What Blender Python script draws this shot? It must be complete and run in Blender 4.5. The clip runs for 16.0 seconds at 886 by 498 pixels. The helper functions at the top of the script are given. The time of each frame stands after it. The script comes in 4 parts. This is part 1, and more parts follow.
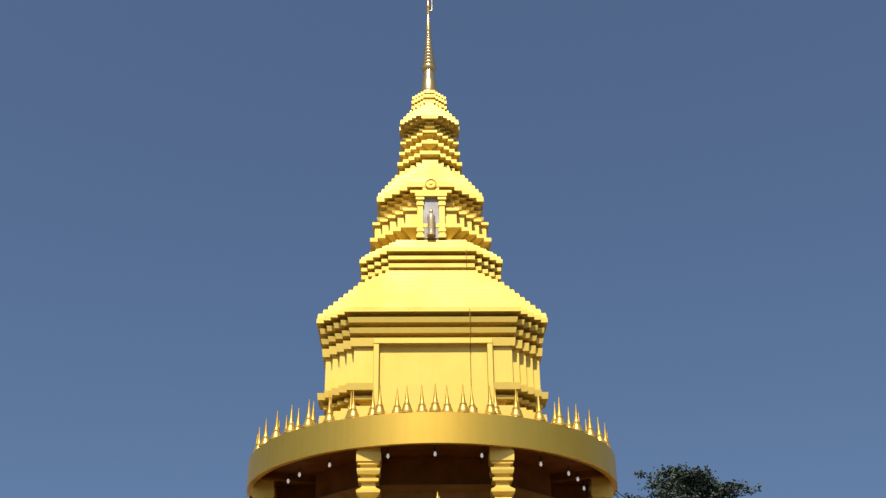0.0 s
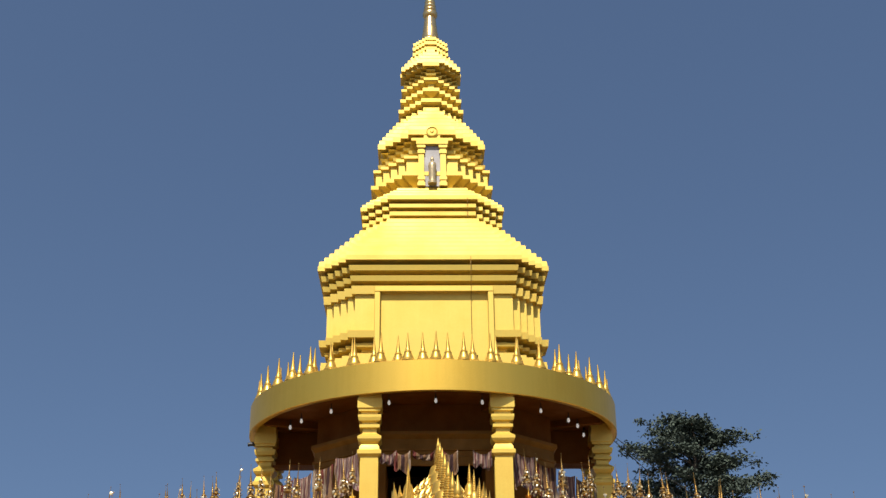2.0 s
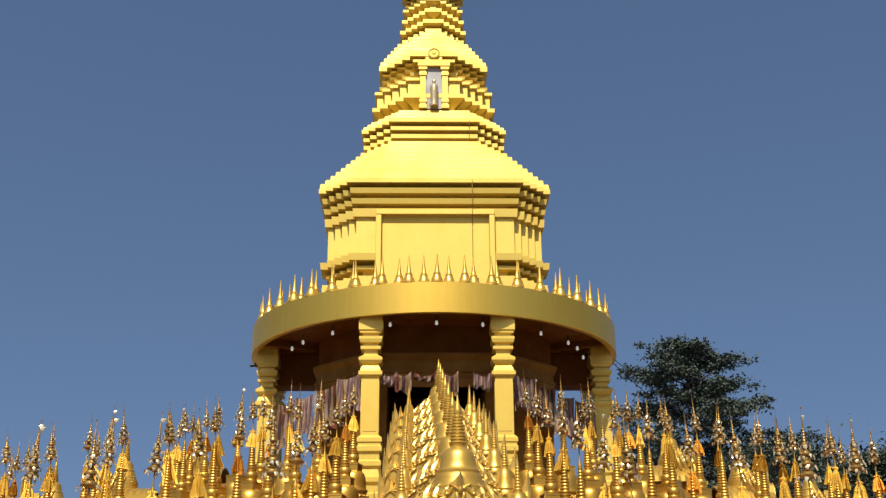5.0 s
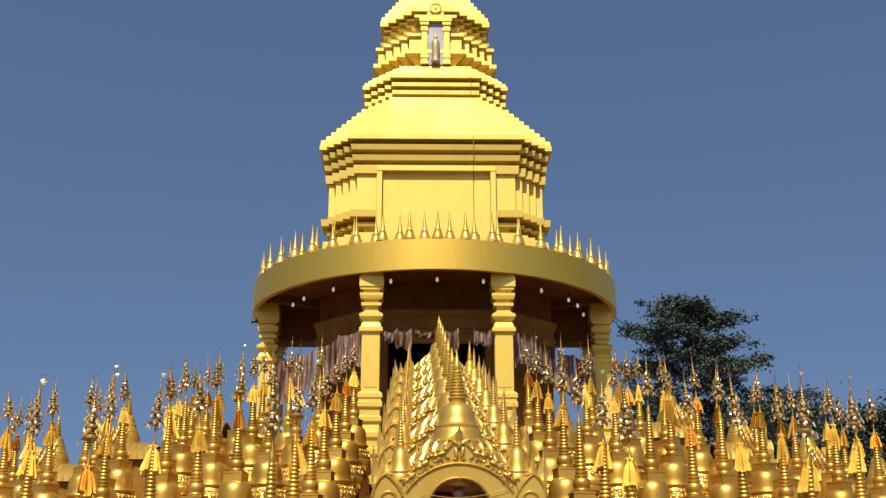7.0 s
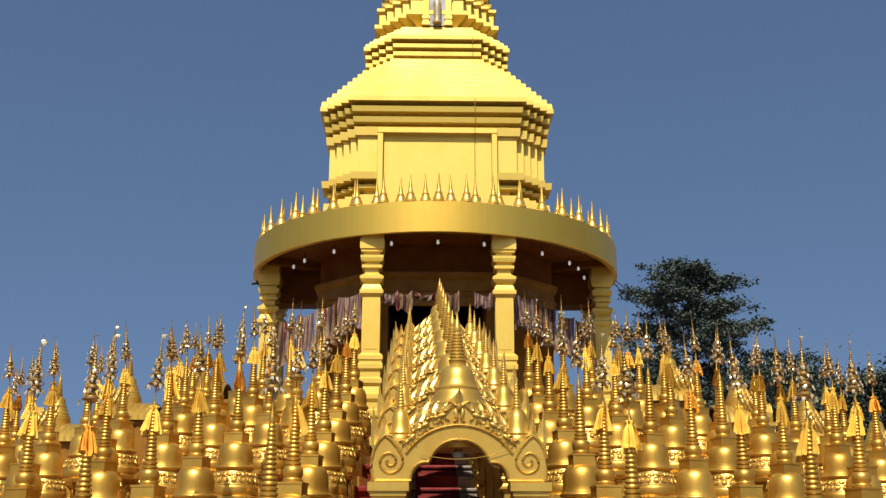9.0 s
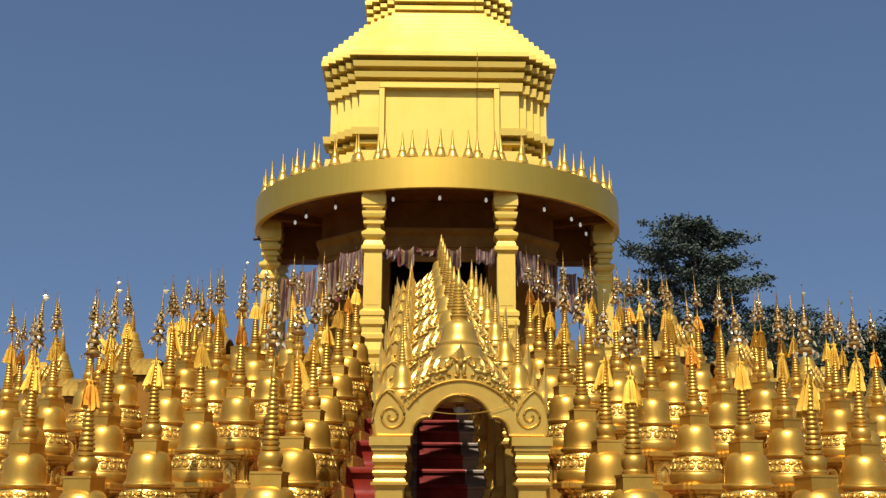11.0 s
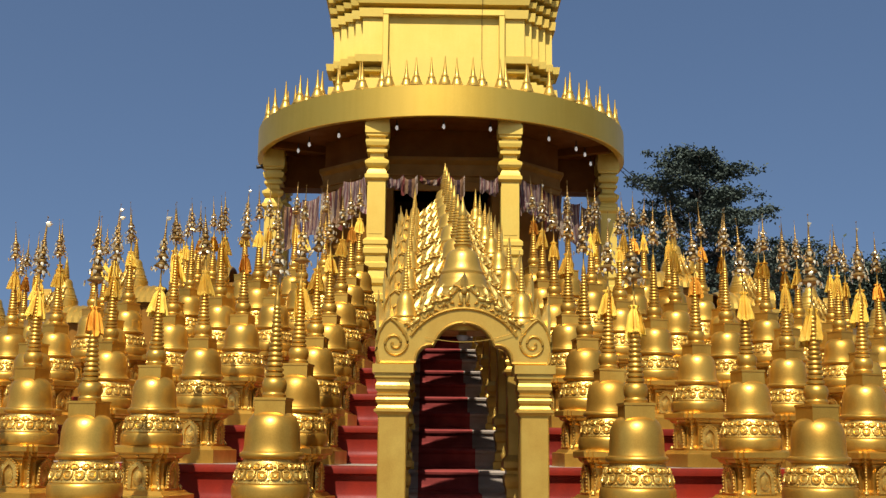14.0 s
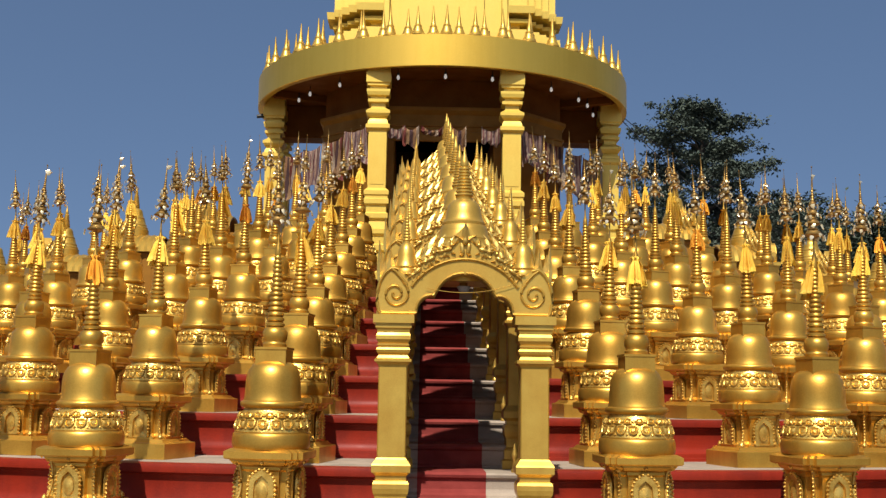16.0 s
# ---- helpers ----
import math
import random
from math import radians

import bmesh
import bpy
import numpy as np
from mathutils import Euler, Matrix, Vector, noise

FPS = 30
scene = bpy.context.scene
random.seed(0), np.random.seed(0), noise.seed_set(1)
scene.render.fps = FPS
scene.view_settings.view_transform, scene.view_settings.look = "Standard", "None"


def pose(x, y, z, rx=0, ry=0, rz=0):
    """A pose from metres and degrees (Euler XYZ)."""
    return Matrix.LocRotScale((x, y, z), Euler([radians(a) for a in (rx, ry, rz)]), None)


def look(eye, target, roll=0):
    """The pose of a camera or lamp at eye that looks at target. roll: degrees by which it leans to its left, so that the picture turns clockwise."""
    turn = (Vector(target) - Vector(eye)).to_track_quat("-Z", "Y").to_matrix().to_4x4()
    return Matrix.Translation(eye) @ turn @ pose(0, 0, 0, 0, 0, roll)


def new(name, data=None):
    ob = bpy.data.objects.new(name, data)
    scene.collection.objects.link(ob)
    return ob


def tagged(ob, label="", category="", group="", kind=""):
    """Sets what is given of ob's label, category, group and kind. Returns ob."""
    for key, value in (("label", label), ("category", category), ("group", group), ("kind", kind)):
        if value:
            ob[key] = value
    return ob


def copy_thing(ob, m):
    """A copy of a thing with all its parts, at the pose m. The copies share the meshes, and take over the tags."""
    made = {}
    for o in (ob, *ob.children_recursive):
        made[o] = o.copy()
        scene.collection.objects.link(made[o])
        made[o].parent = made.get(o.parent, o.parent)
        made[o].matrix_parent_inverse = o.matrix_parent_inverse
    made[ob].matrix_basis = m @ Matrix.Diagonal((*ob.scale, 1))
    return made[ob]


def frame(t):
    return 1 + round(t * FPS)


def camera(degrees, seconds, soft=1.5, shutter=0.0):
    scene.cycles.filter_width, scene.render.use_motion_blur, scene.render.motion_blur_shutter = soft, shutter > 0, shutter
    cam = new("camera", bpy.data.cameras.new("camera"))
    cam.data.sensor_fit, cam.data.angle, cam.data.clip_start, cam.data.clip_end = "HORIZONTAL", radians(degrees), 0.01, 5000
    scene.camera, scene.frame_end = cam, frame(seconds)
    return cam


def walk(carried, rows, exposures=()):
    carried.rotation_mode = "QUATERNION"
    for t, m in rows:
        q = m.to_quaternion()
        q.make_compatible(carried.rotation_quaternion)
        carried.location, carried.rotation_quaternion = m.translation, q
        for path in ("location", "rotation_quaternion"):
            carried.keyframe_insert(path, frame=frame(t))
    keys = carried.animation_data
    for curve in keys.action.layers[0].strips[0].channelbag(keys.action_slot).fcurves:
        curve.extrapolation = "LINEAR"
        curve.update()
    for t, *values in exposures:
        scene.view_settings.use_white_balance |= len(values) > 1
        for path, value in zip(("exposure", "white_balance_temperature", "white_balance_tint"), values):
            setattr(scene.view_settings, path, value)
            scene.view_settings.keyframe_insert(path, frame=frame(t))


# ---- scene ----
cam = camera(42.81, 16.0, soft=1.4)
# seconds, place of the eye, then the turn in degrees
PATH = [
    (0.0, -0.052, -0.168, 1.649, 116.189, 0.744, -0.448),
    (0.5, -0.046, -0.164, 1.644, 115.561, 0.779, -0.419),
    (1.0, -0.041, -0.159, 1.64, 114.897, 0.794, -0.392),
    (1.5, -0.036, -0.154, 1.636, 114.253, 0.707, -0.398),
    (2.0, -0.027, -0.148, 1.626, 113.615, 0.646, -0.384),
    (2.5, -0.023, -0.143, 1.624, 112.973, 0.653, -0.366),
    (3.0, -0.019, -0.137, 1.621, 112.329, 0.545, -0.372),
    (3.5, -0.015, -0.131, 1.619, 111.691, 0.493, -0.379),
    (4.0, -0.016, -0.126, 1.614, 111.044, 0.477, -0.378),
    (6.5, -0.002, -0.097, 1.593, 108.1, 0.206, -0.396),
    (7.0, 0.004, -0.089, 1.596, 107.622, 0.158, -0.385),
    (7.5, 0.002, -0.08, 1.599, 107.152, 0.058, -0.41),
    (8.0, 0.004, -0.07, 1.599, 106.692, 0.015, -0.407),
    (8.5, 0.006, -0.059, 1.6, 106.218, -0.05, -0.409),
    (9.0, 0.008, -0.049, 1.6, 105.738, -0.07, -0.402),
    (11.5, 0.01, 0.004, 1.602, 102.93, -0.172, -0.323),
    (12.0, 0.01, 0.016, 1.6, 102.339, -0.151, -0.302),
    (12.5, 0.005, 0.028, 1.601, 101.738, -0.217, -0.306),
    (13.0, 0.006, 0.036, 1.597, 101.127, -0.273, -0.296),
    (13.5, 0.005, 0.048, 1.594, 100.579, -0.379, -0.262),
    (14.0, 0.002, 0.057, 1.592, 99.986, -0.518, -0.24),
    (14.5, 0.001, 0.071, 1.596, 99.361, -0.682, -0.213),
    (15.0, -0.0, 0.083, 1.593, 98.753, -0.752, -0.206),
    (15.5, -0.003, 0.094, 1.595, 98.134, -0.836, -0.24),
    (16.0, -0.005, 0.106, 1.591, 97.519, -0.835, -0.256),
]
walk(cam, [(t, pose(x, y, z, rx, ry, rz)) for t, x, y, z, rx, ry, rz in PATH])

# ---- world, sun, exposure ----
SUN_EL, SUN_AZ = 52.0, 189.0          # height, and compass turn from +y towards +x
world = bpy.data.worlds.new("World")
scene.world = world
world.use_nodes = True
wn = world.node_tree.nodes
sky = wn.new("ShaderNodeTexSky")
sky.sky_type = 'NISHITA'
sky.sun_disc = False
sky.sun_elevation = radians(SUN_EL)
sky.sun_rotation = radians(SUN_AZ)
sky.air_density, sky.dust_density, sky.ozone_density = 1.0, 1.0, 2.6
wn["Background"].inputs["Strength"].default_value = 0.083
# a hazy dry-season sky, nearly as blue low down as high up
coord, lift, unit = wn.new("ShaderNodeTexCoord"), wn.new("ShaderNodeVectorMath"), wn.new("ShaderNodeVectorMath")
lift.operation, unit.operation = 'ADD', 'NORMALIZE'
lift.inputs[1].default_value = (0, 0, 0.26)
world.node_tree.links.new(coord.outputs["Generated"], lift.inputs[0])
world.node_tree.links.new(lift.outputs[0], unit.inputs[0])
world.node_tree.links.new(unit.outputs[0], sky.inputs["Vector"])
world.node_tree.links.new(sky.outputs[0], wn["Background"].inputs["Color"])
sun_data = bpy.data.lights.new("sun", 'SUN')
sun_data.energy, sun_data.angle, sun_data.color = 5.0, radians(0.55), (1.0, 0.95, 0.85)
sun = new("sun", sun_data)
az, el = radians(SUN_AZ), radians(SUN_EL)
to_sun = Vector((math.sin(az) * math.cos(el), math.cos(az) * math.cos(el), math.sin(el)))
sun.matrix_world = look(to_sun * 80 + Vector((0, 30, 0)), (0, 30, 0))
scene.view_settings.exposure = 0.4


# ---- materials ----
def material(name, base, dark, rough=0.5, metal=0.0, scale=6.0, fine=60.0, bump=0.15, spread=0.0, spec=0.5, hang=0.0, rough_var=0.12):
    """Two colours mixed by noise at two scales, with uneven gloss and a fine relief; hang: rain streaks down upright faces;
    spread: how much brightness differs from piece to piece."""
    m = bpy.data.materials.new(name)
    m.use_nodes = True
    n, l = m.node_tree.nodes, m.node_tree.links
    b = n["Principled BSDF"]
    b.inputs["Metallic"].default_value = metal
    b.inputs["Specular IOR Level"].default_value = spec
    geo = n.new("ShaderNodeNewGeometry")
    big = n.new("ShaderNodeTexNoise")
    big.inputs["Scale"].default_value = scale
    big.inputs["Detail"].default_value = 5
    small = n.new("ShaderNodeTexNoise")
    small.inputs["Scale"].default_value = fine
    small.inputs["Detail"].default_value = 4
    l.new(geo.outputs["Position"], big.inputs["Vector"])
    l.new(geo.outputs["Position"], small.inputs["Vector"])
    mask = n.new("ShaderNodeMath")
    mask.operation = 'MULTIPLY_ADD'
    mask.inputs[1].default_value = 0.35
    l.new(small.outputs["Fac"], mask.inputs[0])
    l.new(big.outputs["Fac"], mask.inputs[2])
    last = mask.outputs[0]
    if hang:
        streak = n.new("ShaderNodeTexNoise")
        streak.inputs["Scale"].default_value = 1.0
        streak.inputs["Detail"].default_value = 6
        st = n.new("ShaderNodeVectorMath")
        st.operation = 'MULTIPLY'
        st.inputs[1].default_value = (9.0, 9.0, 0.5)
        l.new(geo.outputs["Position"], st.inputs[0])
        l.new(st.outputs[0], streak.inputs["Vector"])
        add = n.new("ShaderNodeMath")
        add.operation = 'MULTIPLY_ADD'
        add.inputs[1].default_value = hang
        l.new(streak.outputs["Fac"], add.inputs[0])
        l.new(last, add.inputs[2])
        last = add.outputs[0]
    ramp = n.new("ShaderNodeValToRGB")
    mid = 0.675 + 0.5 * hang
    ramp.color_ramp.elements[0].position = mid - 0.2
    ramp.color_ramp.elements[1].position = mid + 0.2
    ramp.color_ramp.elements[0].color = (*dark, 1)
    ramp.color_ramp.elements[1].color = (*base, 1)
    l.new(last, ramp.inputs[0])
    colour = ramp.outputs["Color"]
    if spread:
        info = n.new("ShaderNodeObjectInfo")
        rng = n.new("ShaderNodeMapRange")
        rng.inputs["To Min"].default_value = 1 - spread
        rng.inputs["To Max"].default_value = 1 + spread
        l.new(info.outputs["Random"], rng.inputs["Value"])
        mul = n.new("ShaderNodeVectorMath")
        mul.operation = 'SCALE'
        l.new(colour, mul.inputs[0])
        l.new(rng.outputs[0], mul.inputs["Scale"])
        colour = mul.outputs[0]
    l.new(colour, b.inputs["Base Color"])
    rr = n.new("ShaderNodeMapRange")
    rr.inputs["From Min"].default_value, rr.inputs["From Max"].default_value = 0.3, 0.7
    rr.inputs["To Min"].default_value = min(1, rough + rough_var)
    rr.inputs["To Max"].default_value = max(0.05, rough - rough_var)
    l.new(big.outputs["Fac"], rr.inputs["Value"])
    l.new(rr.outputs[0], b.inputs["Roughness"])
    if bump:
        bp = n.new("ShaderNodeBump")
        bp.inputs["Strength"].default_value = bump
        bp.inputs["Distance"].default_value = 0.01
        l.new(small.outputs["Fac"], bp.inputs["Height"])
        l.new(bp.outputs[0], b.inputs["Normal"])
    return m


GOLD_TOWER = material("gold_paint_tower", (0.635, 0.458, 0.092), (0.575, 0.392, 0.068), 0.50, 0.42, 0.9, 25, 0.06, hang=0.25, spec=0.4)
GOLD_RING = material("gold_paint_ring", (0.70, 0.445, 0.074), (0.62, 0.385, 0.058), 0.40, 0.86, 0.8, 30, 0.05, hang=0.4, rough_var=0.03, spec=0.2)
GOLD_COLUMN = material("gold_paint_columns", (0.68, 0.475, 0.085), (0.59, 0.385, 0.060), 0.46, 0.3, 1.5, 30, 0.08, hang=0.3, spec=0.4)
GOLD_SPIRE = material("polished_gold_spire", (0.80, 0.58, 0.27), (0.66, 0.43, 0.16), 0.24, 0.9, 3.0, 40, 0.05)
GOLD_CAST = material("gold_cast", (0.68, 0.392, 0.066), (0.48, 0.252, 0.036), 0.38, 0.82, 2.2, 60, 0.03, 0.12, hang=0.3, rough_var=0.07)
GOLD_RELIEF = material("gold_relief", (0.80, 0.53, 0.125), (0.40, 0.21, 0.028), 0.32, 0.70, 9.0, 90, 0.35, 0.10)
GOLD_GATE = material("gold_gate", (0.66, 0.415, 0.078), (0.48, 0.275, 0.044), 0.38, 0.68, 3.0, 80, 0.04, hang=0.25, rough_var=0.07)
GILT_BRONZE = material("gilt_bronze", (0.46, 0.285, 0.085), (0.16, 0.085, 0.022), 0.47, 0.85, 14.0, 90, 0.1, 0.15)
GLINT = material("bright_gilt", (0.92, 0.80, 0.55), (0.76, 0.58, 0.28), 0.24, 0.6, 10.0, 60, 0.05, 0.1)
GOLD_LEAF = material("gold_feather_leaf", (0.76, 0.54, 0.15), (0.46, 0.28, 0.052), 0.36, 0.65, 6.0, 60, 0.15, 0.12)
# dark brown; on the core it stands in for the canopy's shade
BROWN = material("brown_under_canopy", (0.160, 0.054, 0.007), (0.110, 0.035, 0.004), 0.6, 0.0, 2.0, 40, 0.1, spec=0.08)
# gold dulled to brown, with the shade under canopy and arches in its colour
DULL = material("gold_dulled_for_shade", (0.27, 0.122, 0.016), (0.19, 0.080, 0.010), 0.55, 0.1, 2.0, 40, 0.1, spec=0.15)
# near-black that stands in for the shade inside openings
DARK = material("opening_shade", (0.024, 0.011, 0.005), (0.016, 0.007, 0.003), 0.7, 0.0, 2.0, 30, 0.1, spec=0.1)
RED = material("red_painted_concrete", (0.215, 0.018, 0.008), (0.145, 0.012, 0.006), 0.5, 0.0, 2.2, 45, 0.12, hang=0.4, spec=0.18)
CARPET = material("red_carpet", (0.25, 0.044, 0.036), (0.175, 0.028, 0.024), 0.9, 0.0, 5.0, 160, 0.5, spec=0.15)
CONCRETE = material("pale_concrete", (0.360, 0.288, 0.222), (0.215, 0.170, 0.128), 0.8, 0.0, 2.5, 70, 0.35)
GROUND = material("paved_ground", (0.128, 0.112, 0.092), (0.080, 0.072, 0.060), 0.85, 0.0, 0.6, 20, 0.3)
CLOTH = material("saffron_cloth", (0.92, 0.66, 0.11), (0.86, 0.55, 0.06), 0.85, 0.0, 7.0, 120, 0.3, 0.05)
CLOTH_ORANGE = material("orange_cloth", (0.86, 0.42, 0.035), (0.78, 0.33, 0.02), 0.85, 0.0, 7.0, 120, 0.3, 0.05)
n_, l_ = CLOTH.node_tree.nodes, CLOTH.node_tree.links
thin, both = n_.new("ShaderNodeBsdfTranslucent"), n_.new("ShaderNodeMixShader")
thin.inputs["Color"].default_value = (0.95, 0.68, 0.08, 1)
both.inputs[0].default_value = 0.22
l_.new(n_["Principled BSDF"].outputs[0], both.inputs[1])
l_.new(thin.outputs[0], both.inputs[2])
l_.new(both.outputs[0], n_["Material Output"].inputs["Surface"])
STATUE = material("gilt_statue", (0.561, 0.442, 0.255), (0.383, 0.289, 0.153), 0.35, 0.5, 12.0, 60, 0.2)
NICHE = material("pale_niche_wall", (0.372, 0.348, 0.336), (0.300, 0.276, 0.264), 0.6, 0.0, 3.0, 40, 0.1)
WHITE = material("white_glass_bulb", (0.86, 0.86, 0.84), (0.78, 0.78, 0.76), 0.2, 0.0, 8.0, 40, 0.02)
glow = WHITE.node_tree.nodes["Principled BSDF"]
glow.inputs["Emission Color"].default_value = (1.0, 0.97, 0.93, 1)
glow.inputs["Emission Strength"].default_value = 0.25
BLACK = material("black_metal", (0.03, 0.03, 0.03), (0.02, 0.02, 0.02), 0.5, 0.3, 8.0, 40, 0.1)
BARK = material("grey_brown_bark", (0.11, 0.085, 0.06), (0.05, 0.04, 0.03), 0.9, 0.0, 3.0, 30, 0.6)


def leaf_material(name, a, b):
    m = bpy.data.materials.new(name)
    m.use_nodes = True
    n, l = m.node_tree.nodes, m.node_tree.links
    geo = n.new("ShaderNodeNewGeometry")
    ramp = n.new("ShaderNodeValToRGB")
    ramp.color_ramp.elements[0].color = (*a, 1)
    ramp.color_ramp.elements[1].color = (*b, 1)
    l.new(geo.outputs["Random Per Island"], ramp.inputs[0])
    p = n["Principled BSDF"]
    l.new(ramp.outputs[0], p.inputs["Base Color"])
    p.inputs["Roughness"].default_value = 0.7
    p.inputs["Specular IOR Level"].default_value = 0.15
    return m


# tall tree's greens greyed and lifted to hold the haze of distance
LEAF = leaf_material("hazy_green_leaf", (0.048, 0.060, 0.048), (0.070, 0.088, 0.066))
FAR_LEAF = leaf_material("far_green_leaf", (0.042, 0.054, 0.040), (0.068, 0.086, 0.058))


def striped(name, colours, width):
    """Cloth woven in upright stripes of the given colours."""
    m = bpy.data.materials.new(name)
    m.use_nodes = True
    n, l = m.node_tree.nodes, m.node_tree.links
    tc = n.new("ShaderNodeTexCoord")
    sep = n.new("ShaderNodeSeparateXYZ")
    l.new(tc.outputs["Object"], sep.inputs[0])
    mul = n.new("ShaderNodeMath")
    mul.operation = 'MULTIPLY'
    mul.inputs[1].default_value = 1 / (width * len(colours))
    l.new(sep.outputs["X"], mul.inputs[0])
    fr = n.new("ShaderNodeMath")
    fr.operation = 'FRACT'
    l.new(mul.outputs[0], fr.inputs[0])
    ramp = n.new("ShaderNodeValToRGB")
    ramp.color_ramp.interpolation = 'CONSTANT'
    els = ramp.color_ramp.elements
    for i, c in enumerate(colours):
        e = els[i] if i < 2 else els.new(i / len(colours))
        e.position = i / len(colours)
        e.color = (*c, 1)
    l.new(fr.outputs[0], ramp.inputs[0])
    l.new(ramp.outputs[0], n["Principled BSDF"].inputs["Base Color"])
    n["Principled BSDF"].inputs["Roughness"].default_value = 0.85
    return m


FLAG_STRIPES = striped("striped_cloth", [(0.16, 0.03, 0.02), (0.30, 0.17, 0.08), (0.07, 0.03, 0.03), (0.24, 0.12, 0.05), (0.36, 0.26, 0.18)], 0.08)
FLAG_PINK = striped("pink_white_cloth", [(0.42, 0.29, 0.22), (0.22, 0.08, 0.07), (0.36, 0.26, 0.21), (0.14, 0.07, 0.08), (0.28, 0.16, 0.11)], 0.035)

# ---- mesh helpers ----
PLACE = pose(0, 30, 0, 0, 0, 0.86)      # the monument's middle on the ground, and its turn


def finish(bm, name, mats, smooth=None):
    bmesh.ops.recalc_face_normals(bm, faces=bm.faces)
    if smooth is not None:
        for f in bm.faces:
            f.smooth = True
        for e in bm.edges:
            if len(e.link_faces) == 2 and e.calc_face_angle(0) > radians(smooth):
                e.smooth = False
    me = bpy.data.meshes.new(name)
    bm.to_mesh(me)
    bm.free()
    for m in (mats if isinstance(mats, (list, tuple)) else [mats]):
        me.materials.append(m)
    return me


def part(name, bm, mat, parent=None, label="", smooth=None, m=None):
    ob = new(name, finish(bm, name, mat, smooth))
    if m is not None:
        ob.matrix_basis = m
    ob.parent = parent
    if label:
        ob["label"] = label
    return ob


def share(name, mesh, parent, m):
    ob = new(name, mesh)
    ob.parent = parent
    ob.matrix_basis = m
    return ob


def box(bm, x0, x1, y0, y1, z0, z1, m=None, bevel=0.0):
    vs = [bm.verts.new((x, y, z)) for z in (z0, z1) for x, y in ((x0, y0), (x1, y0), (x1, y1), (x0, y1))]
    fs = [(0, 3, 2, 1), (4, 5, 6, 7), (0, 1, 5, 4), (1, 2, 6, 5), (2, 3, 7, 6), (3, 0, 4, 7)]
    faces = [bm.faces.new([vs[i] for i in f]) for f in fs]
    if bevel:
        es = list({e for f in faces for e in f.edges})
        vs = list({v for v in bmesh.ops.bevel(bm, geom=es, offset=bevel, segments=1, affect='EDGES')["verts"]} | {v for v in vs if v.is_valid})
    if m is not None:
        bmesh.ops.transform(bm, matrix=m, verts=[v for v in vs if v.is_valid])
    return bm


def lathe(bm, prof, seg=16, m=None, cx=0.0, cy=0.0):
    """A turned body from (radius, height) pairs, closed at both ends."""
    rings = []
    for r, z in prof:
        rings.append([bm.verts.new((cx + max(r, 1e-4) * math.cos(2 * math.pi * i / seg), cy + max(r, 1e-4) * math.sin(2 * math.pi * i / seg), z)) for i in range(seg)])
    for a, b in zip(rings, rings[1:]):
        for i in range(seg):
            bm.faces.new((a[i], a[(i + 1) % seg], b[(i + 1) % seg], b[i]))
    bm.faces.new(rings[0][::-1])
    bm.faces.new(rings[-1])
    if m is not None:
        bmesh.ops.transform(bm, matrix=m, verts=[v for r in rings for v in r])
    return bm


def loft(bm, levels):
    """Closed skin through (height, outline) pairs, all outlines with as many corners."""
    rings = [[bm.verts.new((x, y, z)) for x, y in pts] for z, pts in levels]
    n = len(rings[0])
    for a, b in zip(rings, rings[1:]):
        for i in range(n):
            bm.faces.new((a[i], a[(i + 1) % n], b[(i + 1) % n], b[i]))
    bm.faces.new(rings[0][::-1])
    bm.faces.new(rings[-1])
    return bm


def redent(hw, step, n):
    """A square outline whose corners are cut back in n steps."""
    fh = hw - n * step
    q = [(fh, -hw)]
    for i in range(n):
        q.append((fh + i * step, -hw + (i + 1) * step))
        q.append((fh + (i + 1) * step, -hw + (i + 1) * step))
    pts = []
    for k in range(4):
        c, s = ((1, 0), (0, 1), (-1, 0), (0, -1))[k]
        pts += [(x * c - y * s, x * s + y * c) for x, y in q]
    return pts


def notched(h, half, back):
    """The outline of the big wall: on each side a broad shallow recess for the panel."""
    out, q = [], redent(h, S1, 4)
    n = len(q) // 4
    for k in range(4):
        c, s = ((1, 0), (0, 1), (-1, 0), (0, -1))[k]
        out += [(x * c - y * s, x * s + y * c) for x, y in ((-half, -h), (-half, -back), (half, -back), (half, -h))]
        out += q[k * n:(k + 1) * n]
    return out


def square(h):
    return [(h, -h), (h, h), (-h, h), (-h, -h)]


def steps(bm, levels, plan):
    return loft(bm, [(z, plan(h)) for z, h in levels])


def tube(bm, pts, r, seg=6):
    rings = []
    for i, p in enumerate(pts):
        a, b = Vector(pts[max(i - 1, 0)]), Vector(pts[min(i + 1, len(pts) - 1)])
        q = (b - a).normalized().to_track_quat('Z', 'Y')
        rr = r[i] if isinstance(r, (list, tuple)) else r
        rings.append([bm.verts.new(Vector(p) + q @ Vector((rr * math.cos(2 * math.pi * k / seg), rr * math.sin(2 * math.pi * k / seg), 0))) for k in range(seg)])
    for a, b in zip(rings, rings[1:]):
        for k in range(seg):
            bm.faces.new((a[k], a[(k + 1) % seg], b[(k + 1) % seg], b[k]))
    bm.faces.new(rings[0][::-1])
    bm.faces.new(rings[-1])


def thing(name, label, category, group="", m=None):
    ob = new(name)
    if m is not None:
        ob.matrix_basis = m
    return tagged(ob, label, category, group)


# ---- ground ----
bm = bmesh.new()
ring0 = [bm.verts.new((1500 * math.cos(a), 1500 * math.sin(a), 0)) for a in np.linspace(0, 2 * math.pi, 48, endpoint=False)]
bm.faces.new(ring0)
